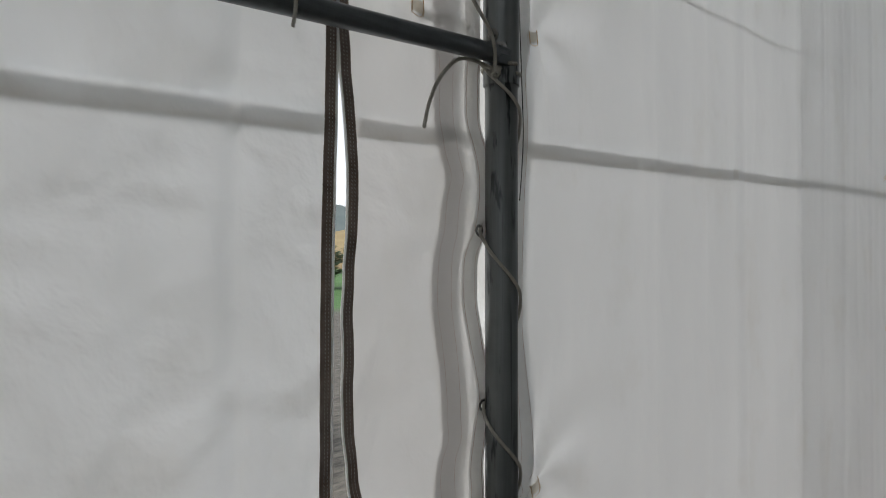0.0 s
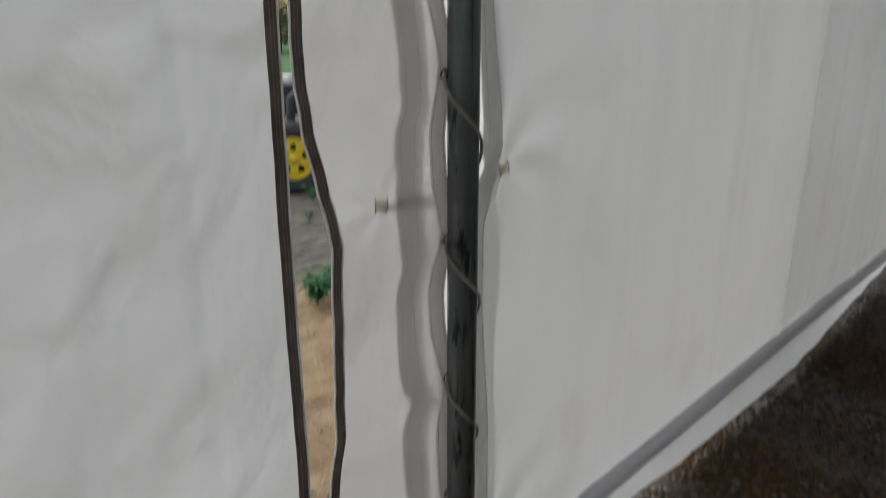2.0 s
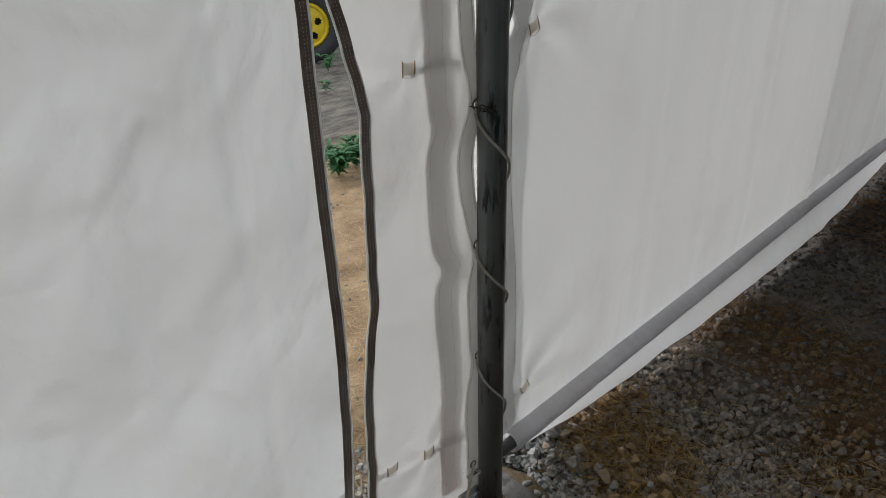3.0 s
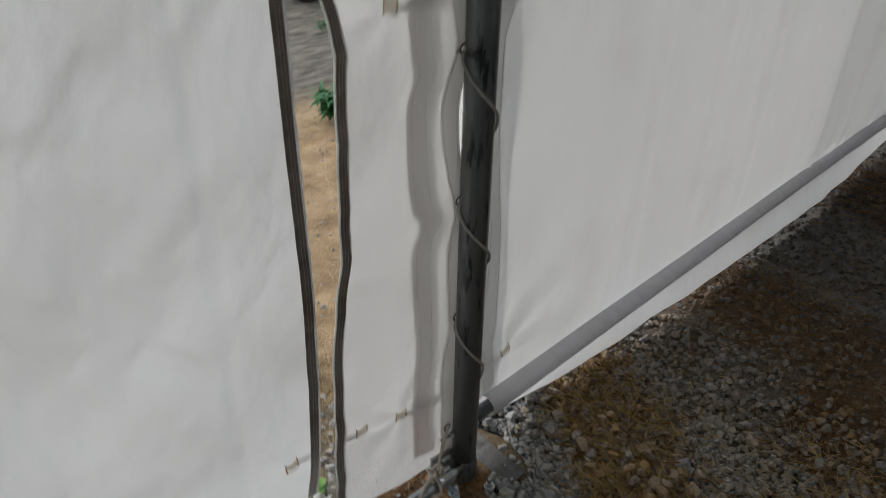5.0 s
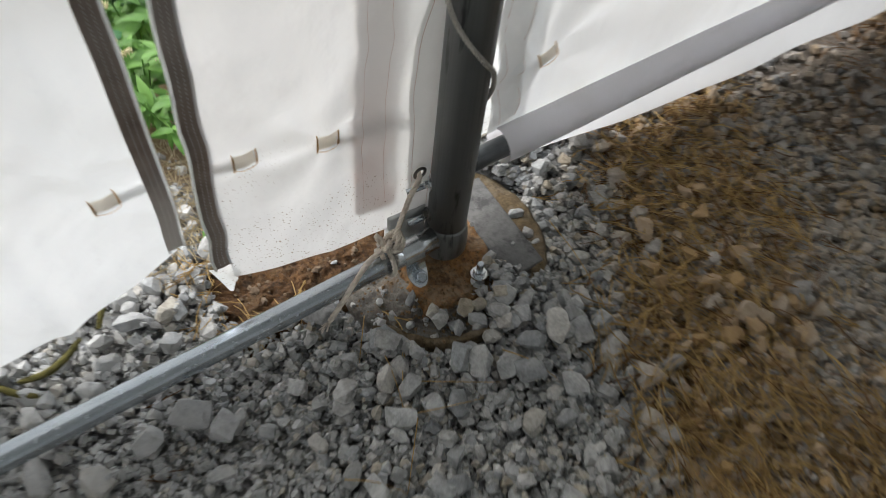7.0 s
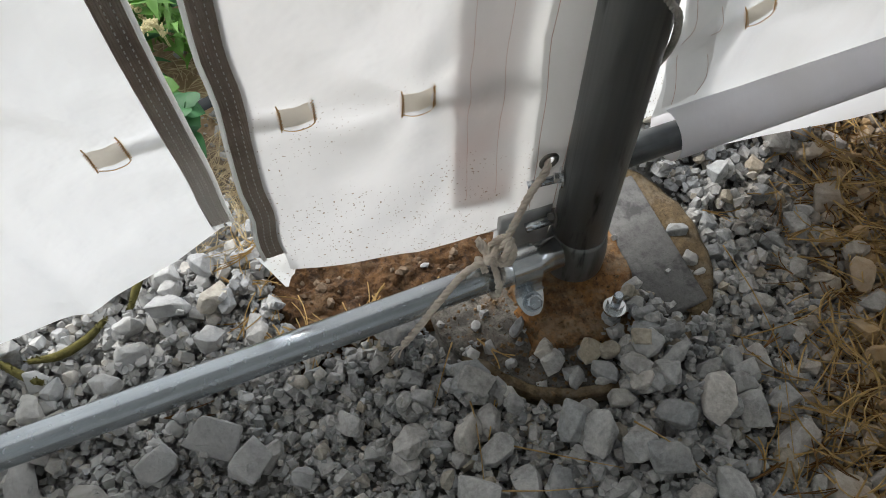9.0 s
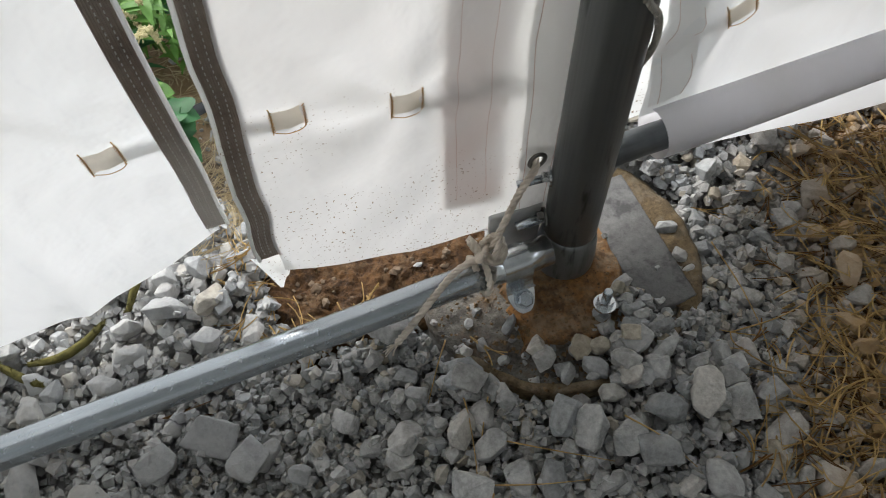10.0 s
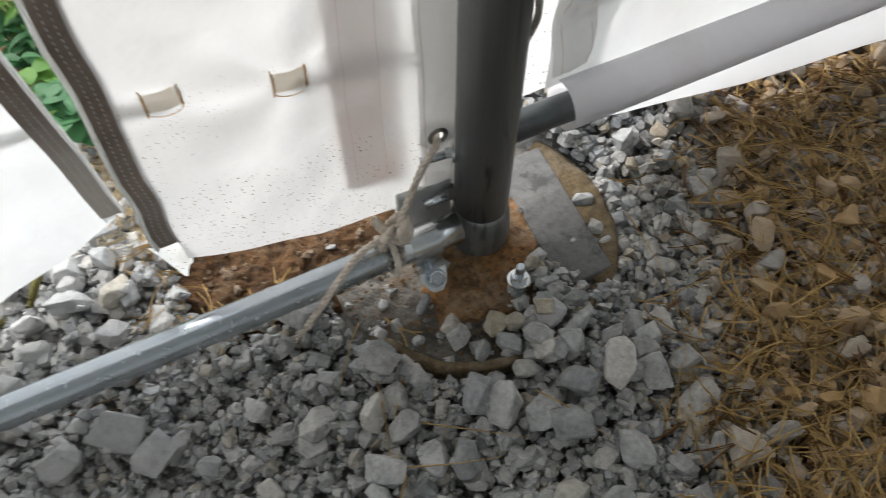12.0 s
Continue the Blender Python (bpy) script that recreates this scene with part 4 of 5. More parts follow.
# the tie at the lintel: turns round the post, a loose end, and a strand going up
def tie():
    t = thing("tie_cord", (0.02, -0.03, 1.96), "grey cord knotted round the post under the lintel pipe", "cord")
    rr = R_POST + 0.0045
    ring = [(rr * math.cos(radians(k * 20)), rr * math.sin(radians(k * 20)), 1.962 + 0.0009 * k) for k in range(19)]
    part("turn", laid_rope(ring, 0.0035, 0.016), CORD, t)
    loose = spline([(0.014, -0.040, 1.962), (-0.002, -0.072, 1.975), (-0.004, -0.118, 1.968), (-0.004, -0.162, 1.930), (-0.002, -0.190, 1.885), (-0.002, -0.203, 1.843)], 8)
    part("loose_end", laid_rope(loose, 0.0034, 0.016), CORD, t)
    up = spline([(0.018, -0.045, 1.958), (0.032, -0.062, 1.990), (0.037, -0.085, 2.020), (0.030, -0.115, 2.058), (0.008, -0.165, 2.15), (-0.01, -0.19, 2.25)], 8)
    part("rising_strand", laid_rope(up, 0.0034, 0.016), CORD, t)
    knot = [(0.016 + 0.007 * math.cos(k * 1.1), -0.040 + 0.008 * math.sin(k * 1.7), 1.960 + 0.008 * math.sin(k * 1.1 + 0.6)) for k in range(18)]
    part("knot", laid_rope(spline(knot, 4), 0.003, 0.014), CORD, t)


tie()
tie_line = [(0.012 + 0.020 * math.cos(k * 1.9), -0.030 + 0.014 * math.sin(k * 1.3), 1.070 + 0.008 * math.sin(k * 2.3)) for k in range(12)]
tie_wire = finish("wire_tie", tube(spline([(jamb_place(-0.045, 1.071) + 0.006, -0.045, 1.071)] + [(max(x, 0.010), y, z) for x, y, z in tie_line], 5), 0.0012, 6), WIRE)
tagged(tie_wire, "thin black wire tie twisted at the hem beside the post", "wire")
hook = finish("cord_loop", laid_rope(spline([(0.006, -0.480, 1.955), (0.020, -0.484, 1.9805), (0.038, -0.486, 1.966), (0.041, -0.487, 1.948), (0.038, -0.489, 1.925)], 8), 0.0026, 0.014), CORD)
tagged(hook, "short grey cord hung over the lintel pipe", "cord")
wire = finish("wire", tube(spline([(0.010, 0.036, 2.2), (0.022, 0.030, 2.0), (0.026, 0.028, 1.93), (0.029, 0.027, 1.86), (0.024, 0.030, 1.80), (0.016, 0.034, 1.74)], 8), 0.0009, 6), WIRE)
tagged(wire, "thin black wire hanging down beside the post", "wire")

# the hemp rope from the lowest grommet to the pipe, knotted there, with a frayed tail
def hemp():
    t = thing("hemp_rope", (0.02, -0.11, 0.09), "pale twisted hemp rope knotted round the galvanised pipe", "rope")
    z0 = GROMMETS[-1]
    yg = hem_edge(z0) - 0.025
    top = spline([(jamb_place(yg, z0) - 0.004, yg, z0 + 0.001), (jamb_place(yg, z0) + 0.008, yg - 0.004, z0 - 0.006), (-0.004, -0.066, 0.172), (0.006, -0.086, 0.145), (0.016, -0.103, 0.122)], 8)
    part("hanging_strand", laid_rope(top, 0.0042, 0.02), ROPE, t)
    r = 0.0205
    loop = [(0.020 + r * math.cos(radians(100 - 24 * k)), -0.113 - 0.0007 * k, 0.086 + r * math.sin(radians(100 - 24 * k))) for k in range(17)]
    part("turn", laid_rope(loop, 0.0040, 0.02), ROPE, t)
    knot = [(0.015 + 0.013 * math.cos(k * 1.3), -0.108 + 0.015 * math.sin(k * 0.9), 0.121 + 0.010 * math.sin(k * 1.7)) for k in range(18)]
    part("knot", laid_rope(spline(knot, 4), 0.0042, 0.02), ROPE, t)
    tail = spline([(0.020, -0.112, 0.122), (0.024, -0.146, 0.117), (0.034, -0.176, 0.100), (0.041, -0.201, 0.078), (0.043, -0.222, 0.052)], 8)
    tail_ob = part("tail", laid_rope(tail, 0.0042, 0.02), ROPE, t)
    bm = bmesh.new()
    rng = random.Random(5)
    for k in range(14):
        e = Vector((0.043, -0.222, 0.052))
        d = Vector((rng.uniform(-0.004, 0.005), rng.uniform(-0.016, -0.006), rng.uniform(-0.016, -0.005)))
        tube([e + 0.002 * Vector((rng.random(), rng.random(), rng.random())), e + d * 0.6, e + d + Vector((0, 0, -0.002))], 0.0006, 4, bm)
    part("frayed_fibres", bm, ROPE, tail_ob)


hemp()

# ---- concrete footing, rim, plate and anchor ----
footing = thing("footing", (-0.008, -0.012, 0.0), "round grey concrete footing with a soiled rim under the post", "footing")


def disc(z, r0, r1, bumpy, nr=10, na=72, a0=0.0, a1=360.0):
    """A rough-topped round slab, or a stretch of a ring."""
    bm = bmesh.new()
    rings = []
    full = a1 - a0 >= 360
    for i in range(nr + 1):
        r = r0 + (r1 - r0) * i / nr
        ring = []
        for k in range(na if full else na + 1):
            a = radians(a0 + (a1 - a0) * k / na)
            rr = r * (1 + 0.02 * noise.noise((3 * math.cos(a), 3 * math.sin(a), 2.0)))
            ring.append(bm.verts.new((-0.008 + rr * math.cos(a), -0.012 + rr * math.sin(a),
                                      z + bumpy * noise.noise((r * 40 * math.cos(a), r * 40 * math.sin(a), 1.0)) - (0.004 if i == nr else 0))))
        rings.append(ring)
    rings.insert(0, [bm.verts.new((v.co.x, v.co.y, -0.08)) for v in rings[0]])
    rings.append([bm.verts.new((v.co.x, v.co.y, -0.08)) for v in rings[-1]])
    for a, b in zip(rings, rings[1:]):
        for k in range(na if full else na):
            bm.faces.new((a[k], a[(k + 1) % len(a)], b[(k + 1) % len(a)], b[k]))
    bmesh.ops.recalc_face_normals(bm, faces=bm.faces)
    return bm


part("concrete", disc(0.006, 0.001, 0.164, 0.006), SOILED, footing, "soiled grey concrete")
part("form_rim", disc(0.011, 0.1565, 0.1675, 0.008, 4, 70, -66.0, 45.0), CARD, footing, "torn brown form-tube rim")
part("form_rim", disc(0.012, 0.1250, 0.1780, 0.006, 9, 60, 42.0, 122.0), CARD, footing, "torn brown form-tube rim")
slab = box((-0.085, 0.052, 0.0), (0.104, 0.117, 0.018), 0.003)
for v in slab.verts:
    v.co.z += 0.002 * noise.noise(v.co * 30)
    v.co.y -= 0.07 * (v.co.x - 0.104)
part("slab_edge", slab, CONCRETE, footing, "pale concrete slab edge")
plate = thing("base_plate", (0, 0, 0.02), "rust-brown steel base plate caked with soil", "plate")


def plate_top(u, v):
    """A square-cut plate, its surface humped with caked soil, its edges turned down."""
    edge = max(abs(u - 0.5), abs(v - 0.5)) * 2
    rag = (0.013 * noise.noise((u * 4, v * 4, 3)) + 0.006 * noise.noise((u * 13, v * 13, 5))) * edge ** 3
    x = 0.086 + 0.030 * u - 0.150 * v + rag
    y = -0.098 + 0.142 * u + 0.030 * v + rag
    z = 0.0150 + 0.0028 * noise.noise((x * 38, y * 38, 4)) + 0.0012 * noise.noise((x * 110, y * 110, 2)) + 0.0006 * noise.noise((x * 260, y * 260, 2))
    z += 0.010 * math.exp(-((x - 0.005) ** 2 + (y + 0.01) ** 2) / 0.0030) - 0.013 * max(0.0, (edge - 0.92) / 0.08) ** 2
    return (x, y, z)


part("steel", sheet(70, 70, plate_top), RUST, plate)


def soil_crumbs():
    """Loose crumbs of soil lying on the plate and the concrete round it."""
    rng = random.Random(12)
    vs, fs = [], []
    for _ in range(620):
        r, a = 0.03 + 0.12 * rng.random() ** 0.8, rng.uniform(-2.2, 1.3)
        x, y = 0.01 + r * math.cos(a), -0.02 + r * math.sin(a)
        d = 0.0012 + 0.0030 * rng.random() ** 3
        z = 0.0155 if x < 0.10 and -0.10 < y < 0.05 else 0.009
        base = len(vs)
        for k in range(6):
            q = Vector(((d, 0, 0), (-d, 0, 0), (0, d, 0), (0, -d, 0), (0, 0, d), (0, 0, -d))[k]) * rng.uniform(0.6, 1.2)
            vs.append((x + q.x, y + q.y, z + 0.5 * d + q.z))
        fs += [tuple(base + k for k in f) for f in ((0, 2, 4), (2, 1, 4), (1, 3, 4), (3, 0, 4), (2, 0, 5), (1, 2, 5), (3, 1, 5), (0, 3, 5))]
    me = bpy.data.meshes.new("soil_crumbs")
    me.from_pydata(vs, [], fs)
    me.materials.append(CRUMB)
    tagged(new("soil_crumbs", me), "loose brown soil crumbs on the base plate and concrete", "soil", kind="stuff")


soil_crumbs()
anchor = thing("anchor_bolt", (0.081, 0.006, 0.03), "zinc anchor bolt with washer and nut in the footing", "bolt")
part("stud", tube([(0.081, 0.006, 0.0), (0.081, 0.006, 0.0625), (0.081, 0.006, 0.064)], lambda s: 0.0052 if s < 0.9 else 0.0042, 20), GALV, anchor, "", False)
part("washer", tube([(0.081, 0.006, 0.035), (0.081, 0.006, 0.038)], 0.0125, 24), ZINC, anchor, "", False)
part("nut", tube([(0.081, 0.006, 0.038), (0.081, 0.006, 0.0475)], 0.0092, 6), ZINC, anchor, "", False)

# reddish soil under the door jamb
def soil_place(u, v):
    x, y = -0.175 + 0.185 * v, -0.335 + 0.315 * u
    z = -0.014 + 0.022 * math.sin(math.pi * u) ** 0.5 * math.sin(math.pi * v) ** 0.5
    z += 0.010 * max(0.0, min(1.0, (0.19 - math.hypot(x + 0.008, y + 0.012)) / 0.04)) * (1 - max(0.0, v - 0.85) * 6)
    z += 0.010 * noise.noise((u * 12, v * 6, 1)) + 0.006 * noise.noise((u * 32, v * 20, 1)) + 0.004 * noise.noise((u * 80, v * 46, 1))
    return (x, y, z)


soil = finish("soil_patch", sheet(130, 80, soil_place), SOIL)
tagged(soil, "reddish brown soil bank below the tarp's edge", "soil", kind="structure")

# ---- gravel ----
def chip(seed, points, flat, rough=0):
    """A crushed-stone shape about 1 across: vertices and triangles; rough adds chipped facets."""
    rng = random.Random(seed)
    b = bmesh.new()
    wide = rng.uniform(0.58, 0.92)
    for sx, sy, sz in ((a, b_, c) for a in (-1, 1) for b_ in (-1, 1) for c in (-1, 1)):
        p = Vector((0.44 * sx * rng.uniform(0.45, 1.0), 0.44 * sy * wide * rng.uniform(0.45, 1.0), 0.42 * sz * flat * rng.uniform(0.45, 1.0)))
        if points > 9 and rng.random() < 0.5:
            b.verts.new((p.x * 0.55, p.y, p.z))
            b.verts.new((p.x, p.y * 0.5, p.z * rng.uniform(0.5, 1.0)))
        else:
            b.verts.new(p)
    for _ in range(max(0, points - 8)):
        v = Vector((rng.gauss(0, 1), rng.gauss(0, 1), rng.gauss(0, 1))).normalized() * rng.uniform(0.44, 0.53)
        b.verts.new((v.x, v.y * wide, v.z * flat))
    bmesh.ops.convex_hull(b, input=b.verts[:])
    bmesh.ops.delete(b, geom=[v for v in b.verts if not v.link_faces], context="VERTS")
    if rough > 1:
        bmesh.ops.bevel(b, geom=b.edges[:], offset=0.022, segments=1, affect="EDGES", profile=0.5)
        bmesh.ops.triangulate(b, faces=b.faces[:])
        rough = 1
    if rough:
        bmesh.ops.subdivide_edges(b, edges=b.edges[:], cuts=rough, use_grid_fill=True)
        b.normal_update()
        for v in b.verts:
            v.co += v.normal * (0.022 * noise.noise(v.co * 3.2 + Vector((seed, 0, 0))) + 0.010 * noise.noise(v.co * 8.0 + Vector((0, seed, 0))))
    bmesh.ops.triangulate(b, faces=b.faces[:])
    b.verts.index_update()
    vs = np.array([v.co[:] for v in b.verts])
    fs = np.array([[v.index for v in f.verts] for f in b.faces])
    b.free()
    return vs, fs


SMALL = [chip(100 + k, 9, 0.62) for k in range(30)]
MEDIUM = [chip(200 + k, 11, 0.78) for k in range(24)]
ROUGH = [chip(250 + k, 13, 0.80) for k in range(40)]
LARGE = [chip(300 + k, 14, 0.82, 2) for k in range(24)]

RES, GX0, GX1, GY0, GY1 = 0.004, -0.5, 0.95, -1.2, 1.0
heap = np.array([[ground_height(x, y) for y in np.arange(GY0, GY1, RES * 4)] for x in np.arange(GX0, GX1, RES * 4)])
heap = np.kron(heap, np.ones((4, 4)))
for iu in range(161):
    for iv in range(93):
        sx, sy, sz = soil_place(iu / 160, iv / 92)
        si, sj = int((sx - GX0) / RES), int((sy - GY0) / RES)
        heap[si, sj] = max(heap[si, sj], sz)
# the footing, its slab and plate carry stones too
for si in range(int((-0.18 - GX0) / RES), int((0.17 - GX0) / RES)):
    for sj in range(int((-0.19 - GY0) / RES), int((0.17 - GY0) / RES)):
        sx, sy = GX0 + (si + 0.5) * RES, GY0 + (sj + 0.5) * RES
        if math.hypot(sx + 0.008, sy + 0.012) < 0.163:
            heap[si, sj] = max(heap[si, sj], 0.015 if -0.03 < sx < 0.09 and -0.09 < sy < 0.04 else 0.005)
        if -0.08 < sx < 0.104 and 0.056 < sy < 0.117:
            heap[si, sj] = max(heap[si, sj], 0.018)
rs = np.random.RandomState(7)


def settle(x, y, d, fill=False):
    """Rest height of a stone of size d on the heap, which it raises."""
    i, j = int((x - GX0) / RES), int((y - GY0) / RES)
    k = max(1, int(d * 0.36 / RES))
    if i - k < 0 or j - k < 0 or i + k >= heap.shape[0] or j + k >= heap.shape[1]:
        return ground_height(x, y)
    cells = heap[i - k:i + k + 1, j - k:j + k + 1]
    if fill:
        z = float(cells.min()) * 0.6 + float(np.mean(cells)) * 0.4
    else:
        z = float(np.mean(cells)) * 0.6 + float(cells.max()) * 0.4
    cells[:] = np.maximum(cells, z + d * 0.24)
    return z


def joined(name, placed, label, category, mat=GRAVEL):
    """Many chips as one mesh: rows of (template, place, size, turn)."""
    vs, fs, at = [], [], 0
    for (tv, tf), p, s, q in placed:
        vs.append((tv * np.array(s)) @ q.T + p)
        fs.append(tf + at)
        at += len(tv)
    vs, fs = np.concatenate(vs), np.concatenate(fs)
    me = bpy.data.meshes.new(name)
    me.vertices.add(len(vs))
    me.vertices.foreach_set("co", vs.astype(np.float32).ravel())
    me.loops.add(len(fs) * 3)
    me.loops.foreach_set("vertex_index", fs.astype(np.int32).ravel())
    me.polygons.add(len(fs))
    me.polygons.foreach_set("loop_start", np.arange(0, len(fs) * 3, 3, dtype=np.int32))
    me.update(calc_edges=True)
    me.polygons.foreach_set("use_smooth", [False] * len(me.polygons))
    me.materials.append(mat)
    return tagged(new(name, me), label, category, kind="stuff")


def any_turn():
    return np.array(Euler((rs.uniform(-0.9, 0.9), rs.uniform(-0.9, 0.9), rs.uniform(0, 6.28))).to_matrix())


def blocked(x, y, d):
    r = math.hypot(x + 0.008, y + 0.012)
    if -0.10 < x < 0.108 and max(0.060, 1.1 * x - 0.030) < y < 0.122:
        # the slab is swept bare but for a few chips
        return rs.rand() > (0.03 if d < 0.014 else 0.002)
    if 0.09 < x < 0.165 and 0.055 < y < 0.17 and d > 0.022:
        return True
    if r < 0.176 and -86 < math.degrees(math.atan2(y + 0.012, x + 0.008)) < -3:
        # the inner rim stays nearly bare
        return rs.rand() > ((0.07 if r > 0.10 else 0.012) if d < 0.014 else 0.02)
    if r < (0.180 if y > 0.10 else 0.172):
        # the footing stays clear but for the heap at its inner side and strays near the rim
        if x > 0.055 and 0.03 - 0.6 * (x - 0.04) < y < 0.025 + 1.1 * (x - 0.04):
            return d > 0.03
        if x > 0.09 and y > -0.10:
            return rs.rand() > 0.30
        return rs.rand() > (0.12 if r > 0.12 and x > 0.05 else 0.008)
    return -0.15 < x < -0.02 and -0.33 < y < -0.05


def strew(templates, count, x0, x1, y0, y1, d0, d1, keep=lambda x, y: 1.0, power=1.6, fill=False):
    out = []
    for _ in range(count):
        x, y = rs.uniform(x0, x1), rs.uniform(y0, y1)
        d = d0 + (d1 - d0) * rs.rand() ** power
        if blocked(x, y, d) or rs.rand() > keep(x, y):
            continue
        if fill:
            i, j = int((x - GX0) / RES), int((y - GY0) / RES)
            if heap[i, j] > ground_height(x, y) + 0.024 and rs.rand() < 0.8:
                continue
        z = settle(x, y, d, fill)
        out.append((templates[rs.randint(len(templates))], np.array((x, y, z + d * 0.16)), (d, d, d), any_turn()))
    return out


def coarse(x, y):
    """Coarser stone round the footing's inner side and under the door sheet; fine chips under the pipe."""
    fine = math.exp(-(((x - 0.10) / 0.13) ** 2 + ((y + 0.45) / 0.22) ** 2))
    return 1.0 - 0.75 * fine


def inside_wall(x, y):
    """Few stones lie outside the tarp, where straw and soil take over."""
    return 1.0 if x > -0.20 else max(0.12, 1.0 - (-0.20 - x) * 8)


chips = strew(SMALL, 34000, -0.45, 0.80, -1.05, 0.80, 0.006, 0.014, inside_wall)
chips += strew(ROUGH, 11000, -0.40, 0.75, -1.0, 0.75, 0.012, 0.028, lambda x, y: coarse(x, y) * inside_wall(x, y), 1.2)
chips += strew(MEDIUM, 3000, -0.45, 0.90, -1.1, 0.95, 0.012, 0.026, coarse, 1.3)
chips += strew(LARGE, 900, -0.45, 0.85, -1.1, 0.95, 0.020, 0.034, lambda x, y: coarse(x, y) ** 2 * inside_wall(x, y), 1.6)
chips += strew(SMALL, 5000, -0.45, 0.85, -1.1, 0.85, 0.004, 0.009)
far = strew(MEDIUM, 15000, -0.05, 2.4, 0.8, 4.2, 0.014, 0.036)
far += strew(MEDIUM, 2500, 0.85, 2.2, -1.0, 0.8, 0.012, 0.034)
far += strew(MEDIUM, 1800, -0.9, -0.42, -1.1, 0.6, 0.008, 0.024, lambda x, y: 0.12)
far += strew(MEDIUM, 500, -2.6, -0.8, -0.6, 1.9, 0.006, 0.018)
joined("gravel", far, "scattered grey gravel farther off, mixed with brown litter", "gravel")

# the larger stones, one by one
stone_meshes = []
for k, (tv, tf) in enumerate(LARGE):
    me = bpy.data.meshes.new("stone")
    me.from_pydata(tv.tolist(), [], tf.tolist())
    me.materials.append(STONE)
    stone_meshes.append(me)


def lay_stone(x, y, d, squash=1.0):
    z = settle(x, y, d)
    ob = new("stone", stone_meshes[rs.randint(len(stone_meshes))])
    ob.parent = ground
    ob.location = (x, y, z + d * 0.2)
    ob.rotation_euler = (rs.uniform(-0.5, 0.5), rs.uniform(-0.5, 0.5), rs.uniform(0, 6.28))
    ob.scale = (d * 1.12, d * rs.uniform(0.85, 1.15), d * squash)


laid = 0
while laid < 285:
    x, y = rs.uniform(-0.22, 0.42), rs.uniform(-0.75, 0.45)
    d = 0.025 + 0.020 * rs.rand() ** 1.5
    if blocked(x, y, d) or rs.rand() > coarse(x, y) or (-0.01 < x < 0.05 and y < -0.03):
        continue
    lay_stone(x, y, d)
    laid += 1
# larger flat slabs, half sunk
for x, y, d in ((0.02, -0.62, 0.058), (0.06, -0.56, 0.050), (-0.05, -0.60, 0.052), (0.040, -0.433, 0.058), (0.047, -0.491, 0.052), (0.084, -0.403, 0.054), (-0.120, -0.443, 0.050),
                (-0.059, -0.526, 0.046), (0.004, -0.221, 0.056), (0.130, -0.247, 0.046), (0.101, -0.165, 0.040), (0.168, -0.314, 0.042), (0.201, -0.205, 0.048), (0.208, -0.160, 0.046),
                (0.226, -0.132, 0.048), (0.334, 0.130, 0.048), (0.273, 0.114, 0.048), (0.30, -0.06, 0.046), (0.288, 0.024, 0.048), (0.26, -0.28, 0.046)):
    lay_stone(x, y, d, 0.7)
for x, y, d in ((0.208, 0.049, 0.056), (0.193, -0.071, 0.056), (0.221, -0.042, 0.046), (0.209, 0.005, 0.044), (0.241, -0.022, 0.050), (0.175, -0.093, 0.046), (0.232, 0.084, 0.042), (0.156, -0.010, 0.042)):
    lay_stone(x, y, d, 0.9)
# the heap against the anchor bolt, and the few that lie on the plate
for x, y, d in ((0.116, 0.024, 0.030), (0.130, 0.044, 0.034), (0.135, 0.015, 0.036), (0.110, 0.034, 0.022), (0.152, 0.040, 0.036), (0.165, 0.020, 0.038),
                (0.176, 0.066, 0.034), (0.112, -0.040, 0.026), (0.124, -0.062, 0.024), (0.140, -0.034, 0.030), (0.150, -0.010, 0.034), (0.158, -0.060, 0.028), (0.170, -0.034, 0.032), (0.126, 0.012, 0.028), (0.062, 0.040, 0.024), (0.100, 0.030, 0.024), (0.182, 0.092, 0.030), (0.110, -0.037, 0.032), (0.130, -0.064, 0.026),
                (0.053, -0.096, 0.028), (0.137, -0.034, 0.032), (0.030, -0.135, 0.014), (0.062, -0.132, 0.018), (0.088, -0.118, 0.016), (0.020, -0.120, 0.014), (0.120, -0.020, 0.024), (0.008, 0.140, 0.034), (0.048, 0.130, 0.026)):
    lay_stone(x, y, d)


clods = []
for _ in range(90):
    u, v = rs.uniform(0.06, 0.94), rs.uniform(0.15, 0.98)
    d = 0.004 + 0.012 * rs.rand() ** 2.0
    clods.append((MEDIUM[rs.randint(len(MEDIUM))], np.array(soil_place(u, v)) + np.array((0, 0, 0.08 * d)), (d, d, d), any_turn()))
joined("soil_clods", clods, "small clods and soiled pebbles on the brown soil bank", "soil", CLOD)
chips += strew(SMALL, 30000, -0.24, 0.62, -0.9, 0.60, 0.005, 0.013, inside_wall, 1.2, True)
chips += strew(MEDIUM, 4000, -0.20, 0.62, -0.9, 0.60, 0.010, 0.018, inside_wall, 1.2, True)
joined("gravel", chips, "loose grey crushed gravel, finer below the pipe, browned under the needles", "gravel")


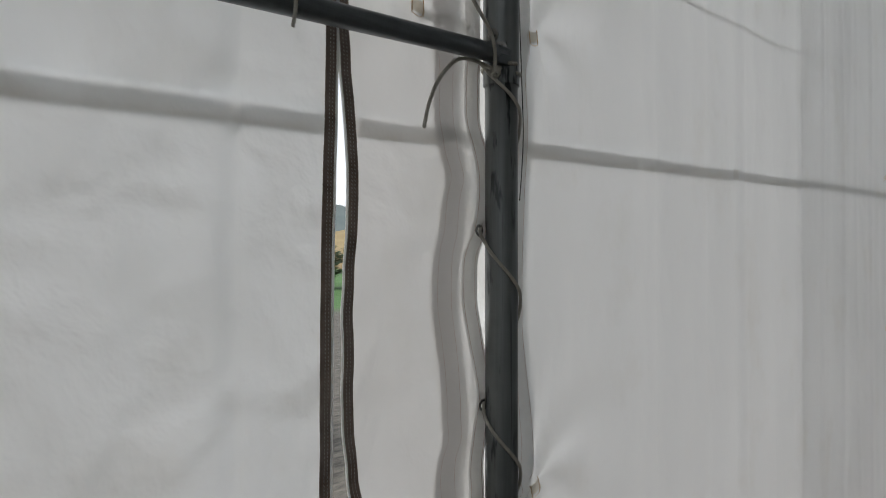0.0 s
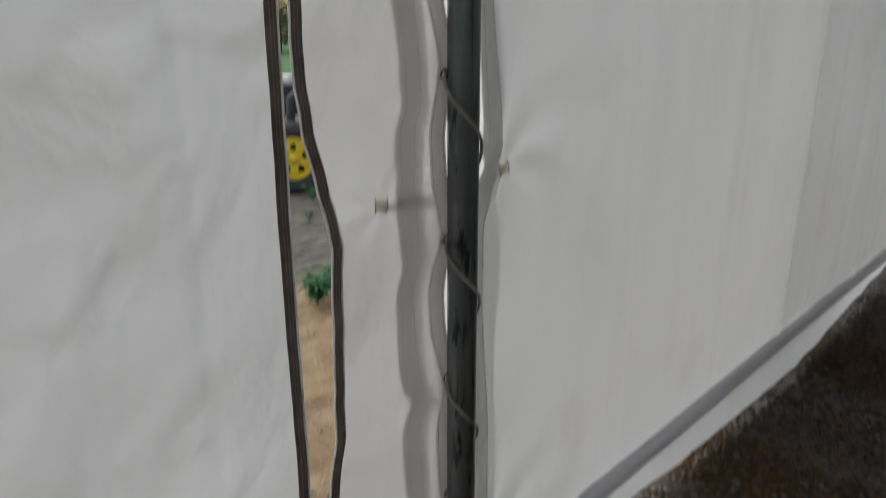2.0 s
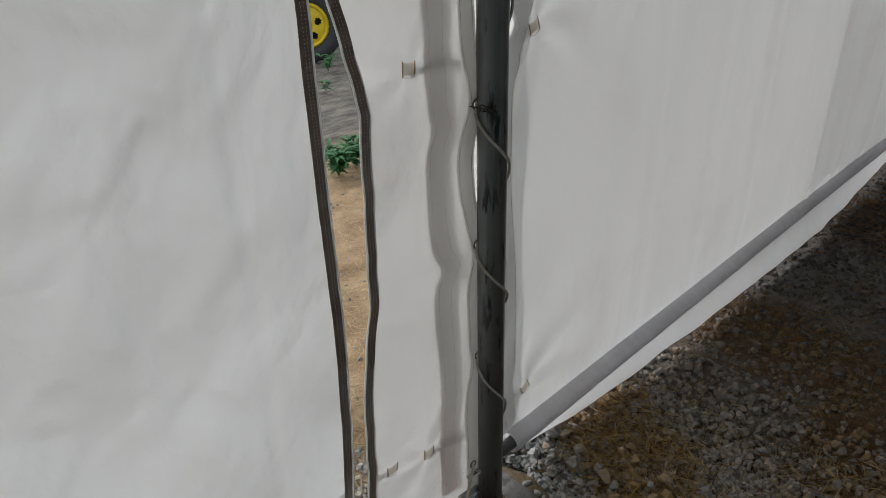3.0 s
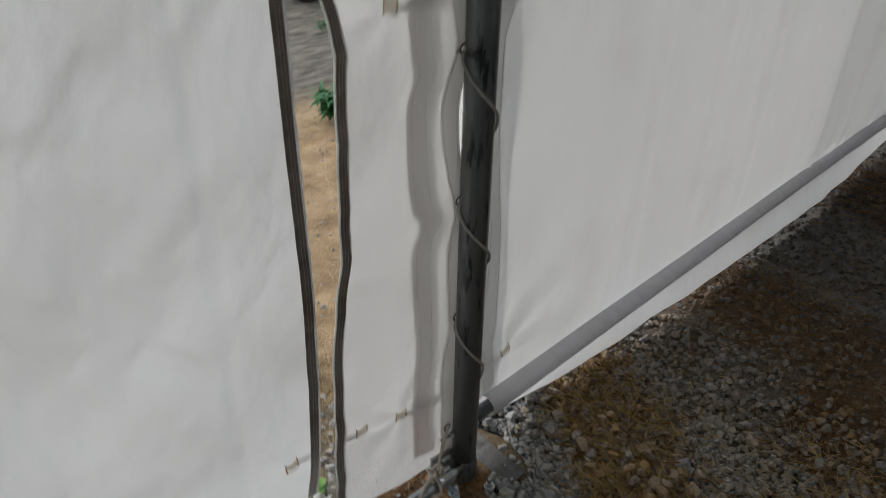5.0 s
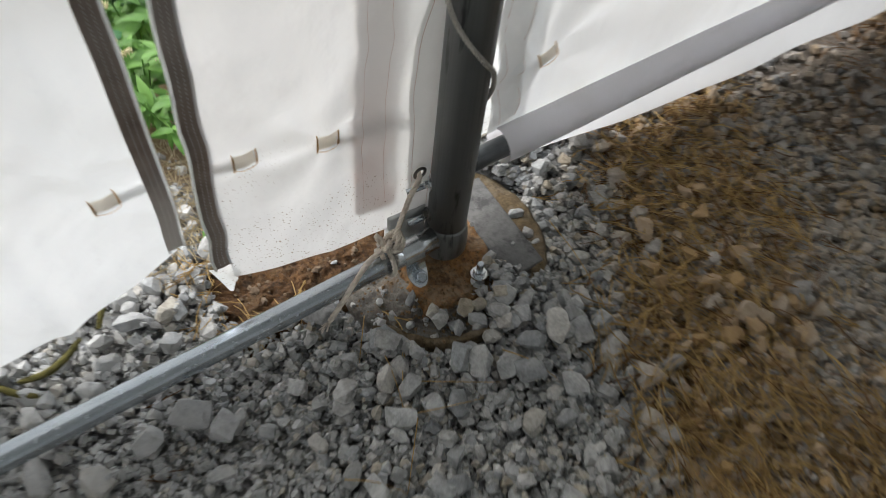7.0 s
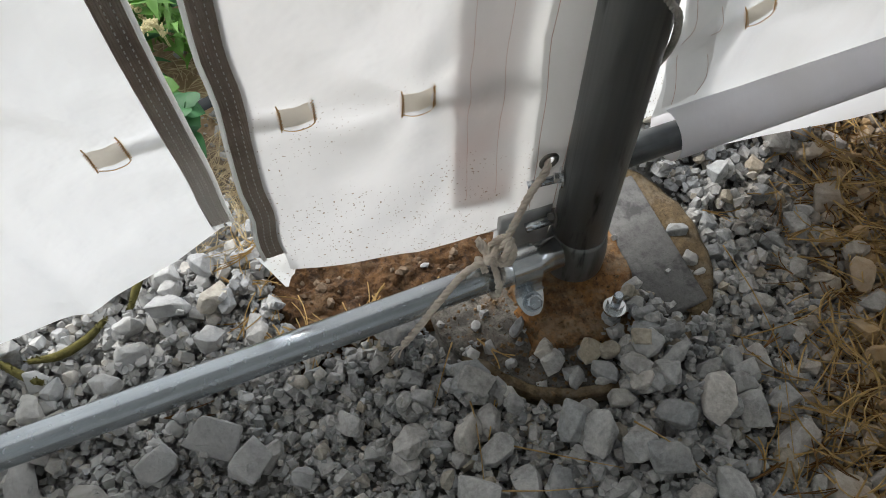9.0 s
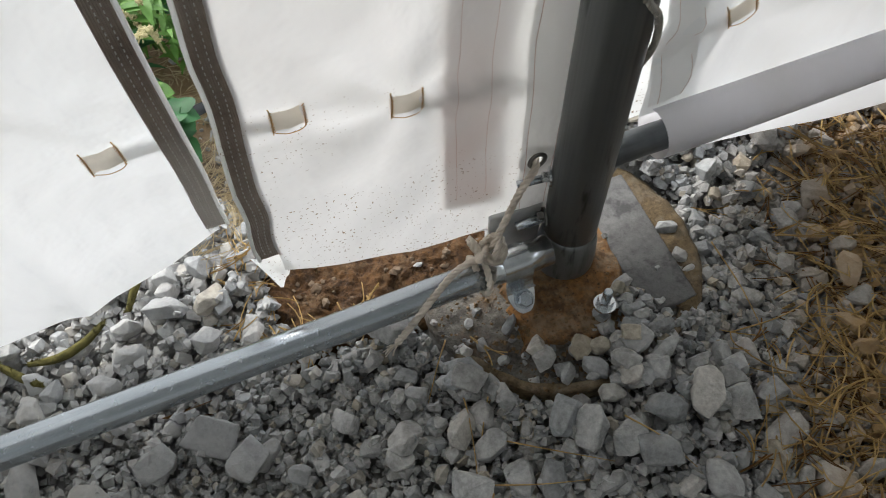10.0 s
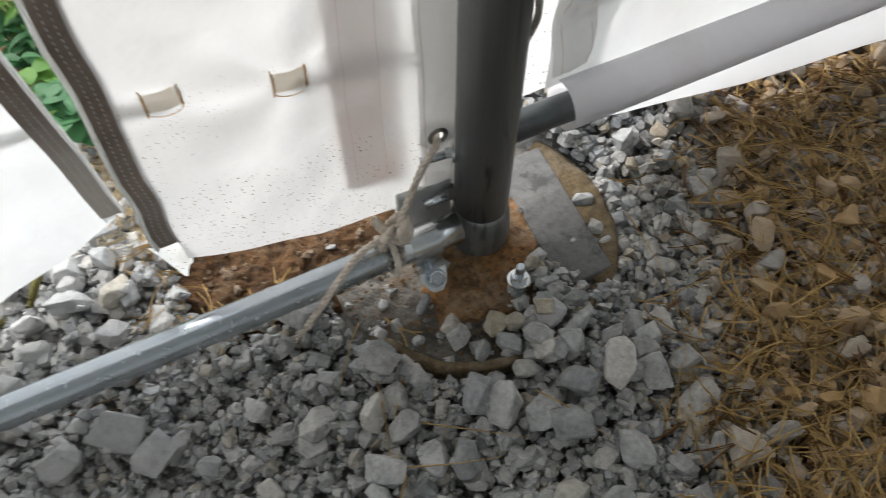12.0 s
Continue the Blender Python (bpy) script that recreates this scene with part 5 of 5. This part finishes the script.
# ---- needles and straw ----
def needles(count, x0, x1, y0, y1, l0, l1, keep, lift, name, label, mat=NEEDLE):
    """Dry needles that lie in small bundles, fanned out from a shared foot."""
    vs, fs, at = [], [], 0
    for _ in range(count):
        x, y = rs.uniform(x0, x1), rs.uniform(y0, y1)
        if blocked(x, y, 0.01) or rs.rand() > keep(x, y):
            continue
        i, j = int((x - GX0) / RES), int((y - GY0) / RES)
        z0 = heap[i, j] if 0 <= i < heap.shape[0] and 0 <= j < heap.shape[1] else ground_height(x, y) + 0.012
        foot = np.array((x, y, z0 + rs.uniform(0.001, lift)))
        length, heading = rs.uniform(l0, l1), rs.uniform(0, 6.28)
        for _ in range(rs.randint(1, 4)):
            a, bend = heading + rs.normal(0, 0.09), rs.normal(0, 0.75)
            w = rs.uniform(0.00050, 0.00100) * (0.7 if name == "straw_litter" else 1.0)
            pitch = rs.uniform(-0.08, 0.10)
            p, n = foot.copy(), 4
            reach = length * rs.uniform(0.75, 1.0)
            for k in range(n + 1):
                d = np.array((math.cos(a), math.sin(a), pitch))
                side = np.array((-math.sin(a), math.cos(a), 0.0)) * w
                up = np.array((0, 0, w * 1.4))
                vs += [p - side, p + side, p + up]
                if k < n:
                    b = at + 3 * k
                    for e in range(3):
                        f = (e + 1) % 3
                        fs += [(b + e, b + f, b + 3 + f), (b + e, b + 3 + f, b + 3 + e)]
                p = p + d * reach / n
                a += bend / n
                pitch -= 0.035
            at += 3 * (n + 1)
    me = bpy.data.meshes.new(name)
    me.from_pydata([tuple(v) for v in vs], [], fs)
    me.materials.append(STRAW if name == "straw_litter" else mat)
    return tagged(new(name, me), label, "needles", kind="stuff")


def bed_amount(x, y):
    stray = 0.17 * noise.noise((x * 6.5, y * 6.5, 0.0))
    best = 0.0
    for (ax, ay), (bx, by), r in BEDS:
        dx, dy = bx - ax, by - ay
        t = max(0.0, min(1.0, ((x - ax) * dx + (y - ay) * dy) / (dx * dx + dy * dy)))
        d = math.hypot(x - ax - t * dx, y - ay - t * dy) + stray
        best = max(best, min(1.0, max(0.0, (1.35 * r - d) / (0.65 * r))))
    return best


def litter(x, y):
    edge = max(0.0, min(1.0, (y + 0.55 * x + 0.10 * noise.noise((x * 6, y * 6, 3.0)) - 0.20) * 6.0))
    clump = max(0.0, min(1.0, 0.5 + 1.6 * noise.noise((x * 11, y * 11, 4.0))))
    return max(0.005, edge * (0.10 + 0.90 * bed_amount(x, y)) * (0.35 + 0.65 * clump))


needles(4200, -0.08, 0.9, -0.6, 0.95, 0.03, 0.085, litter, 0.005, "needle_litter", "dark brown pine needles matted between the stones", DARKNEEDLE)
needles(12000, -0.08, 0.9, -0.6, 0.85, 0.03, 0.085, lambda x, y: litter(x, y) * max(0.15, min(1.0, 1.5 - 1.8 * y)), 0.012, "needle_litter", "dry golden brown pine needles strewn over the gravel")
needles(9000, -0.06, 2.2, 0.9, 3.2, 0.04, 0.10, litter, 0.02, "needle_litter", "brown matted pine needles farther along the wall", DARKNEEDLE)
needles(230, -0.16, -0.01, -0.36, -0.04, 0.02, 0.07, lambda x, y: 1.0, 0.012, "needle_litter", "dry needles on the soil below the tarp's edge")
needles(400, -0.36, -0.16, -0.40, -0.24, 0.02, 0.07, lambda x, y: 0.9, 0.012, "straw_litter", "dry straw and stalks between the stones by the zip")
needles(800, -0.62, -0.30, -0.55, 0.1, 0.02, 0.08, lambda x, y: 0.9, 0.012, "straw_litter", "dry straw matted on the brown soil outside")
needles(1400, -1.7, -0.22, -0.6, 0.9, 0.03, 0.10, lambda x, y: 0.8 if x < -0.5 else 0.25, 0.01, "straw_litter", "dry straw lying on the tan soil outside")


STRAWS = [[(0.38, 0.108, 0.012), (0.44, 0.085, 0.022), (0.53, 0.027, 0.012)], [(0.40, 0.10, 0.014), (0.46, 0.075, 0.02), (0.545, 0.06, 0.012)],
          [(0.39, 0.09, 0.014), (0.45, 0.06, 0.02), (0.52, 0.01, 0.012)], [(0.42, 0.07, 0.014), (0.48, 0.09, 0.024), (0.55, 0.12, 0.012)],
          [(0.215, -0.19, 0.012), (0.25, -0.22, 0.022), (0.285, -0.25, 0.014)], [(0.228, -0.308, 0.01), (0.255, -0.28, 0.02), (0.285, -0.25, 0.014)],
          [(0.296, -0.403, 0.008), (0.298, -0.435, 0.014), (0.297, -0.467, 0.008)], [(0.043, -0.168, 0.012), (0.075, -0.19, 0.02), (0.107, -0.214, 0.012)],
          [(0.07, 0.25, 0.016), (0.10, 0.30, 0.024), (0.12, 0.37, 0.016)], [(0.16, 0.12, 0.022), (0.165, 0.19, 0.026), (0.15, 0.27, 0.018)],
          [(0.20, -0.04, 0.026), (0.235, -0.02, 0.03), (0.27, 0.003, 0.02)], [(0.25, 0.15, 0.016), (0.30, 0.20, 0.022), (0.32, 0.27, 0.014)]]


def stem(name, pts, r, mat, label, category):
    return tagged(finish(name, tube(spline(pts, 8), lambda s: r * (1 - 0.6 * s), 6), mat), label, category, "straws")


stem("straw", [(0.055, 0.165, 0.03), (0.13, 0.155, 0.035), (0.20, 0.135, 0.035), (0.29, 0.085, 0.03)], 0.0009, NEEDLE, "long dry straw lying over the gravel", "straw")
stem("straw", [(0.10, -0.175, 0.015), (0.13, -0.180, 0.022), (0.17, -0.190, 0.02), (0.20, -0.20, 0.015)], 0.0010, NEEDLE, "dry reddish straw bent over the stones", "straw")
stem("straw", [(0.17, -0.16, 0.02), (0.20, -0.12, 0.026), (0.235, -0.07, 0.03)], 0.0009, NEEDLE, "golden straw between the stones", "straw")
stem("straw", [(0.20, -0.20, 0.015), (0.225, -0.15, 0.03), (0.24, -0.10, 0.025)], 0.0009, NEEDLE, "golden straw between the stones", "straw")


def on_heap(x, y):
    i, j = int((x - GX0) / RES), int((y - GY0) / RES)
    return float(heap[i - 2:i + 3, j - 2:j + 3].max())


for pts in STRAWS:
    pts = [(x, y, on_heap(x, y) + 0.004 + 0.25 * z) for x, y, z in pts]
    stem("straw", pts, 0.0010, NEEDLE, "golden dry straw strewn over the gravel", "straw")


def dry_leaf(x, y, z, size, turn, label):
    def at(u, v):
        a, b = (u - 0.5) * 1.3, (v - 0.5) * (1 - (2 * abs(u - 0.45)) ** 1.6 * 0.9) * (0.85 + 0.5 * noise.noise((u * 5, 1.0 if v > 0.5 else 7.0, size * 90)))
        a += 0.15 * noise.noise((v * 4, size * 50, 2.0))
        c, s = math.cos(turn), math.sin(turn)
        return (x + size * (a * c - b * s), y + size * (a * s + b * c), z + size * (0.18 * b * b * 4 + 0.12 * a * a + 0.05 * math.sin(7 * u + 3 * v)))
    tagged(finish("dry_leaf", sheet(12, 10, at), LEAFDRY), label, "leaf")


dry_leaf(0.478, -0.058, on_heap(0.478, -0.058) + 0.006, 0.046, 0.4, "curled tan dead leaf on the gravel")
dry_leaf(0.290, -0.285, on_heap(0.290, -0.285) + 0.003, 0.020, 1.4, "small brown dead leaf between the stones")


def twig(pts, r, label):
    """A limp mossy stem, furred with short bristles."""
    pts = [(x, y, on_heap(x, y) + 0.25 * z) for x, y, z in pts]
    t = thing("mossy_twig", pts[0], label, "twig", "mossy twigs")
    line = spline(pts, 8)
    part("stem", tube(line, lambda s: r * (0.7 + 0.5 * math.sin(math.pi * s)), 8), MOSS, t)
    bm = bmesh.new()
    rng = random.Random(int(1000 * abs(pts[0][1])))
    for k in range(140):
        p = rng.choice(line)
        d = Vector((rng.gauss(0, 1), rng.gauss(0, 1), abs(rng.gauss(0, 1)))).normalized() * r * 1.25
        tube([p, p + d * 0.6, p + d], 0.0006, 3, bm, False)
    part("moss_fur", bm, MOSS, t)


twig([(-0.175, -0.462, 0.012), (-0.160, -0.470, 0.016), (-0.138, -0.486, 0.014)], 0.0042, "olive green mossy twig lying on the gravel")
twig([(-0.135, -0.515, 0.010), (-0.120, -0.540, 0.016), (-0.112, -0.568, 0.014), (-0.118, -0.600, 0.012)], 0.0046, "olive green mossy twig lying on the gravel")
twig([(-0.124, -0.628, 0.010), (-0.100, -0.605, 0.016), (-0.080, -0.585, 0.012)], 0.0042, "olive green mossy twig lying on the gravel")
twig([(-0.12, -0.66, 0.012), (-0.10, -0.69, 0.018), (-0.085, -0.72, 0.014)], 0.0044, "dark mossy twig under the tarp's edge")
twig([(-0.06, -0.70, 0.012), (-0.05, -0.74, 0.016), (-0.045, -0.775, 0.012)], 0.0044, "dark mossy twig beside the galvanised pipe")


# ---- plants outside ----
def blade(bm, base, direction, length, width, droop, cup=0.25):
    """One leaf: a pointed strip that bends over."""
    d = Vector(direction).normalized()
    side = d.cross(Vector((0, 0, 1)))
    side = side.normalized() if side.length > 0.01 else Vector((1, 0, 0))
    p, n, last = Vector(base), 5, None
    for k in range(n + 1):
        s = k / n
        w = width * math.sin(math.pi * (0.12 + 0.88 * s) ** 0.8) * 0.5
        w = max(w, 0.0004)
        row = [bm.verts.new(p - side * w + Vector((0, 0, cup * w))), bm.verts.new(p), bm.verts.new(p + side * w + Vector((0, 0, cup * w)))]
        if last:
            bm.faces.new((last[0], last[1], row[1], row[0]))
            bm.faces.new((last[1], last[2], row[2], row[1]))
        last = row
        p = p + d * length / n
        d = (d + Vector((0, 0, -droop / n))).normalized()


def weed(name, x, y, z, size, leaves, width, mat, label, seed, heads=0, upright=0.8):
    t = thing(name, (x, y, z), label, "plant", "weeds outside")
    rng = random.Random(seed)
    for k in range(max(3, leaves // 6)):
        a = rng.uniform(0, 6.28)
        tip = Vector((x + 0.35 * size * math.cos(a), y + 0.35 * size * math.sin(a), z + size * rng.uniform(0.5, 0.95)))
        line = spline([(x, y, z - 0.01), ((x + tip.x) / 2 + rng.uniform(-0.1, 0.1) * size, (y + tip.y) / 2, z + size * 0.45), tip], 6)
        stalk = part("stalk", tube(line, size * 0.012, 5), mat, t)
        for m in range(6):
            p = rng.choice(line[2:])
            a2 = rng.uniform(0, 6.28)
            bm = bmesh.new()
            blade(bm, p, (math.cos(a2), math.sin(a2), rng.uniform(0.0, upright)), size * rng.uniform(0.3, 0.6), size * width * rng.uniform(0.7, 1.2), rng.uniform(0.5, 1.4))
            part("leaf", bm, mat, stalk)
    for h in range(heads):
        bm = bmesh.new()
        a = rng.uniform(0, 6.28)
        p0 = Vector((x + 0.4 * size * math.cos(a), y + 0.4 * size * math.sin(a), z + size * 0.5))
        line = spline([p0, p0 + Vector((0.1 * math.cos(a), 0.1 * math.sin(a), 0.45)) * size, p0 + Vector((0.35 * math.cos(a), 0.35 * math.sin(a), 0.55)) * size], 8)
        tube(line, size * 0.006, 4, bm)
        for m in range(130):
            p = rng.choice(line[4:]) + Vector((rng.gauss(0, 1), rng.gauss(0, 1), rng.gauss(0, 1))) * size * 0.020
            tube([p, p + Vector((rng.uniform(-0.002, 0.002), rng.uniform(-0.002, 0.002), 0.004))], 0.0011, 4, bm)
        part("seed_head", bm, SEEDHEAD, t, "pale yellow seed head")
    return t


weed("seedling", -0.205, -0.292, 0.0, 0.045, 18, 0.30, LEAF, "bright green seedling beside the tarp's edge", 3)
weed("weed", -0.60, -0.375, 0.0, 0.15, 54, 0.10, LEAF, "tall green weed with pale seed heads outside the door", 4, 11)
weed("weed", -0.54, -0.335, 0.0, 0.10, 42, 0.10, LEAF, "narrow-leaved green grass tuft with seed heads", 5, 7, 1.4)
weed("weed", -0.70, -0.44, 0.0, 0.16, 60, 0.15, DEEPLEAF, "dark green leafy weed behind the gravel", 16, 2)
weed("weed", -1.00, -0.30, 0.0, 0.20, 60, 0.14, DEEPLEAF, "dark green leafy weed behind the gravel", 7, 2)
weed("weed", -0.90, -0.16, 0.0, 0.13, 36, 0.16, LEAF, "green leafy weed on the tan soil", 6, 2)
for k, (x, y, s) in enumerate(((-0.72, -0.03, 0.06), (-0.80, 0.01, 0.07), (-0.66, -0.07, 0.05), (-0.50, -0.12, 0.05), (-0.46, -0.16, 0.045), (-0.90, 0.05, 0.06))):
    weed("weed", x, y, 0.0, s, 30, 0.28, LEAF, "low yellow-green weed on the tan soil", 70 + k, 0, 0.7)
patch = random.Random(31)
for k, (x, y) in enumerate(((-0.48, -0.27), (-0.56, -0.25), (-0.62, -0.30), (-0.66, -0.22), (-0.72, -0.28), (-0.78, -0.21), (-0.82, -0.34), (-0.70, -0.36), (-0.52, -0.42), (-0.62, -0.46), (-0.42, -0.25), (-0.86, -0.25))):
    weed("weed", x, y, 0.0, patch.uniform(0.09, 0.14), 48, patch.uniform(0.12, 0.26), (LEAF, LEAF, DEEPLEAF)[k % 3], "leafy green weed in the patch outside the door", 40 + k, k % 2, patch.uniform(0.5, 1.0))
weed("weed", -0.375, -0.385, 0.0, 0.075, 24, 0.60, DEEPLEAF, "broad-leaved green weed by the zip", 8)
weed("weed", -0.44, -0.40, 0.0, 0.07, 18, 0.4, LEAF, "small broad-leaved green weed by the zip", 18)
weed("weed", -0.60, -0.05, 0.0, 0.07, 18, 0.3, LEAF, "small green weed on the soil", 9)
weed("weed", -1.55, 0.95, 0.0, 0.06, 18, 0.3, DEEPLEAF, "small green weed on the tan soil", 10)
weed("shrub", -2.16, 1.20, 0.0, 0.165, 190, 0.15, DEEPLEAF, "bushy dark green plant on the tan soil", 11)
weed("shrub", -2.22, 1.36, 0.0, 0.165, 170, 0.15, DEEPLEAF, "bushy dark green plant on the tan soil", 12)
weed("weed", -4.1, 2.6, 0.0, 0.16, 30, 0.2, DEEPLEAF, "low green weed by the cart wheel", 13)
weed("weed", -3.6, 2.2, 0.0, 0.10, 24, 0.25, DEEPLEAF, "low weed on the grey earth", 14)

def scrap(x, y, z, turn, label):
    def at(u, v):
        a = (u - 0.5) * 2.2
        p = Vector((0.012 * math.sin(a), 0.030 * (v - 0.5), 0.012 * math.cos(a)))
        p.rotate(Euler((0, 0, turn)))
        return Vector((x, y, z)) + p
    tagged(finish("plastic_scrap", sheet(10, 4, at), RUBBER), label, "scrap")


scrap(-0.425, -0.337, 0.004, 0.3, "curled black plastic scrap among the weeds")
scrap(-0.385, -0.372, 0.004, 1.2, "curled black plastic scrap beside the broad leaf")

# ---- the cart whose yellow wheel shows through the door slit ----
def cart():
    c = Vector((-4.52, 2.72, 0.300))
    ax = Vector((0.83, -0.55, 0.0)).normalized()
    side = Vector((0, 0, 1)).cross(ax).normalized()
    t = thing("garden_cart", (c.x, c.y, 0.0), "garden machine with a yellow-rimmed black wheel outside", "cart")

    def ring(radius, tube_r, wide, mat, name, parent, label=""):
        bm = bmesh.new()
        loops = []
        for i in range(48):
            a = 2 * math.pi * i / 48
            loop = []
            for j in range(12):
                b = 2 * math.pi * j / 12
                r = radius + tube_r * math.cos(b) + (0.008 if (i % 2 and abs(b) < 0.9 and wide > 0.05) else 0.0)
                loop.append(bm.verts.new(c + ax * wide * math.sin(b) + side * r * math.cos(a) + Vector((0, 0, 1)) * r * math.sin(a)))
            loops.append(loop)
        for i in range(48):
            for j in range(12):
                bm.faces.new((loops[i][j], loops[(i + 1) % 48][j], loops[(i + 1) % 48][(j + 1) % 12], loops[i][(j + 1) % 12]))
        bmesh.ops.recalc_face_normals(bm, faces=bm.faces)
        return part(name, bm, mat, parent, label)

    wheel = ring(0.252, 0.072, 0.075, RUBBER, "tyre", t, "black ribbed rubber tyre")
    rim = ring(0.178, 0.022, 0.06, YELLOW, "rim", wheel, "yellow painted rim")
    holes = [(0.105 * math.cos(2 * math.pi * k / 5 + 0.3), 0.105 * math.sin(2 * math.pi * k / 5 + 0.3)) for k in range(5)]
    bm = bmesh.new()
    rows = [[bm.verts.new(c + ax * (0.030 + 0.02 * math.sin(math.pi * i / 16)) + (side * math.cos(a) + Vector((0, 0, 1)) * math.sin(a)) * (0.03 + 0.145 * i / 16))
             for a in (2 * math.pi * k / 72 for k in range(72))] for i in range(17)]
    for i in range(16):
        r = 0.03 + 0.145 * (i + 0.5) / 16
        for k in range(72):
            a = 2 * math.pi * (k + 0.5) / 72
            if all(math.hypot(r * math.cos(a) - hx, r * math.sin(a) - hz) > 0.030 for hx, hz in holes):
                bm.faces.new((rows[i][k], rows[i][(k + 1) % 72], rows[i + 1][(k + 1) % 72], rows[i + 1][k]))
    # black disc added behind so the holes look dark
    part("dark_backing", tube([c - ax * 0.03, c + ax * 0.012], 0.150, 32), BLACKPAINT, wheel, "black disc added behind the wheel to darken its holes")
    part("wheel_disc", bm, YELLOW, wheel, "yellow wheel disc with round holes")
    part("hub", tube([c - ax * 0.05, c + ax * 0.06], 0.045, 18), YELLOW, wheel, "yellow hub")
    up = Vector((0, 0, 1))
    part("axle", tube([c, c - ax * 0.9], 0.02, 10), BLACKPAINT, t)
    part("frame_bar", tube([c - ax * 0.12 + up * 0.02, c - ax * 0.14 + up * 0.50, c - ax * 0.20 + up * 0.70 + side * 0.2], 0.04, 10), BLACKPAINT, t)
    bm = box((-0.45, -0.30, 0.0), (0.45, 0.30, 0.28), 0.03)
    bmesh.ops.transform(bm, matrix=Matrix.Translation(c - ax * 0.6 + up * 0.34) @ Matrix.Rotation(math.atan2(ax.y, ax.x) + 1.57, 4, "Z"), verts=bm.verts)
    part("body", bm, BLACKPAINT, t)
    bm = box((-0.06, -0.04, 0.0), (0.06, 0.04, 0.05), 0.01)
    bmesh.ops.translate(bm, verts=bm.verts, vec=c - ax * 0.25 + up * 0.66)
    part("lid", bm, WHITEPAINT, t, "small white cap")


cart()

# ---- far off: bushes, a brown slope and hills ----
def bush_row():
    rng = random.Random(21)
    for k in range(7):
        a = radians(120 + 5.2 * k)
        r = rng.uniform(36, 44)
        x, y = 0.8 + r * math.cos(a), -1.0 + r * math.sin(a)
        t = thing("bush", (x, y, 0), "dark green bush at the edge of the field", "bush", "bushes by the field")
        part("trunk", tube([(x, y, -0.1), (x + 0.1, y, 0.8), (x, y + 0.1, 1.6)], lambda s: 0.09 * (1 - 0.6 * s), 8), MOSS, t)
        bm = bmesh.new()
        for m in range(700):
            v = Vector((rng.gauss(0, 1), rng.gauss(0, 1), rng.gauss(0, 1))).normalized() * rng.random() ** 0.4
            p = Vector((x + v.x * 2.0, y + v.y * 2.0, 1.35 + v.z * 1.15 * rng.uniform(0.8, 1.1)))
            a2 = rng.uniform(0, 6.28)
            blade(bm, p, (math.cos(a2), math.sin(a2), rng.uniform(-0.2, 0.8)), rng.uniform(0.3, 0.5), 0.22, 0.6)
        part("crown", bm, BUSH, t)


bush_row()


def thin_tree():
    x, y = -40.0, 22.6
    rng = random.Random(8)
    t = thing("tree", (x, y, 0), "sparse leafy tree against the bright sky beyond the field", "tree")
    trunk = spline([(x, y, -0.2), (x + 0.2, y - 0.1, 3.0), (x - 0.1, y + 0.1, 7.0), (x + 0.2, y, 13.5)], 6)
    part("trunk", tube(trunk, lambda s: 0.26 * (1 - 0.85 * s), 10), MOSS, t)
    bm = bmesh.new()
    for k in range(34):
        a, h = rng.uniform(0, 6.28), rng.uniform(3.0, 12.5)
        base = Vector((x, y, h))
        reach = rng.uniform(2.2, 4.4) * (1 - 0.04 * abs(h - 8))
        tip = base + Vector((math.cos(a), math.sin(a), rng.uniform(0.1, 0.6))) * reach
        limb = spline([base, base.lerp(tip, 0.5) + Vector((0, 0, 0.3)), tip], 6)
        part("limb", tube(limb, lambda s: 0.07 * (1 - 0.8 * s), 6), MOSS, t)
        for m in range(60):
            p = rng.choice(limb[2:]) + Vector((rng.gauss(0, 0.4), rng.gauss(0, 0.4), rng.gauss(0, 0.35)))
            a2 = rng.uniform(0, 6.28)
            blade(bm, p, (math.cos(a2), math.sin(a2), rng.uniform(-0.6, 0.4)), rng.uniform(0.2, 0.36), 0.14, 0.6)
    part("crown", bm, BUSH, t)


thin_tree()


def slope(name, r, width, height, base, mat, label, seed):
    def at(u, v):
        a = radians(95 + 80 * u)
        h = base + height * v * (0.75 + 0.45 * noise.noise((u * 5 + seed, 0, seed)) + 0.08 * noise.noise((u * 60, v, seed)))
        rr = r + width * v
        return (rr * math.cos(a), rr * math.sin(a), h)
    tagged(finish(name, sheet(160, 8, at), mat), label, "hill", kind="structure")


DRYFIELD = plain("dry_slope", (0.20, 0.13, 0.05), (0.36, 0.27, 0.12), 0.15, 0.95)
HILL = plain("blue_green_hill", (0.09, 0.12, 0.12), (0.15, 0.18, 0.17), 0.03, 0.95)
slope("backdrop_field", 90, 120, 13.0, -0.5, DRYFIELD, "dry ochre slope beyond the field", 2.0)
slope("backdrop_hill", 420, 200, 52.0, -1.0, HILL, "hazy wooded hill on the horizon", 6.0)
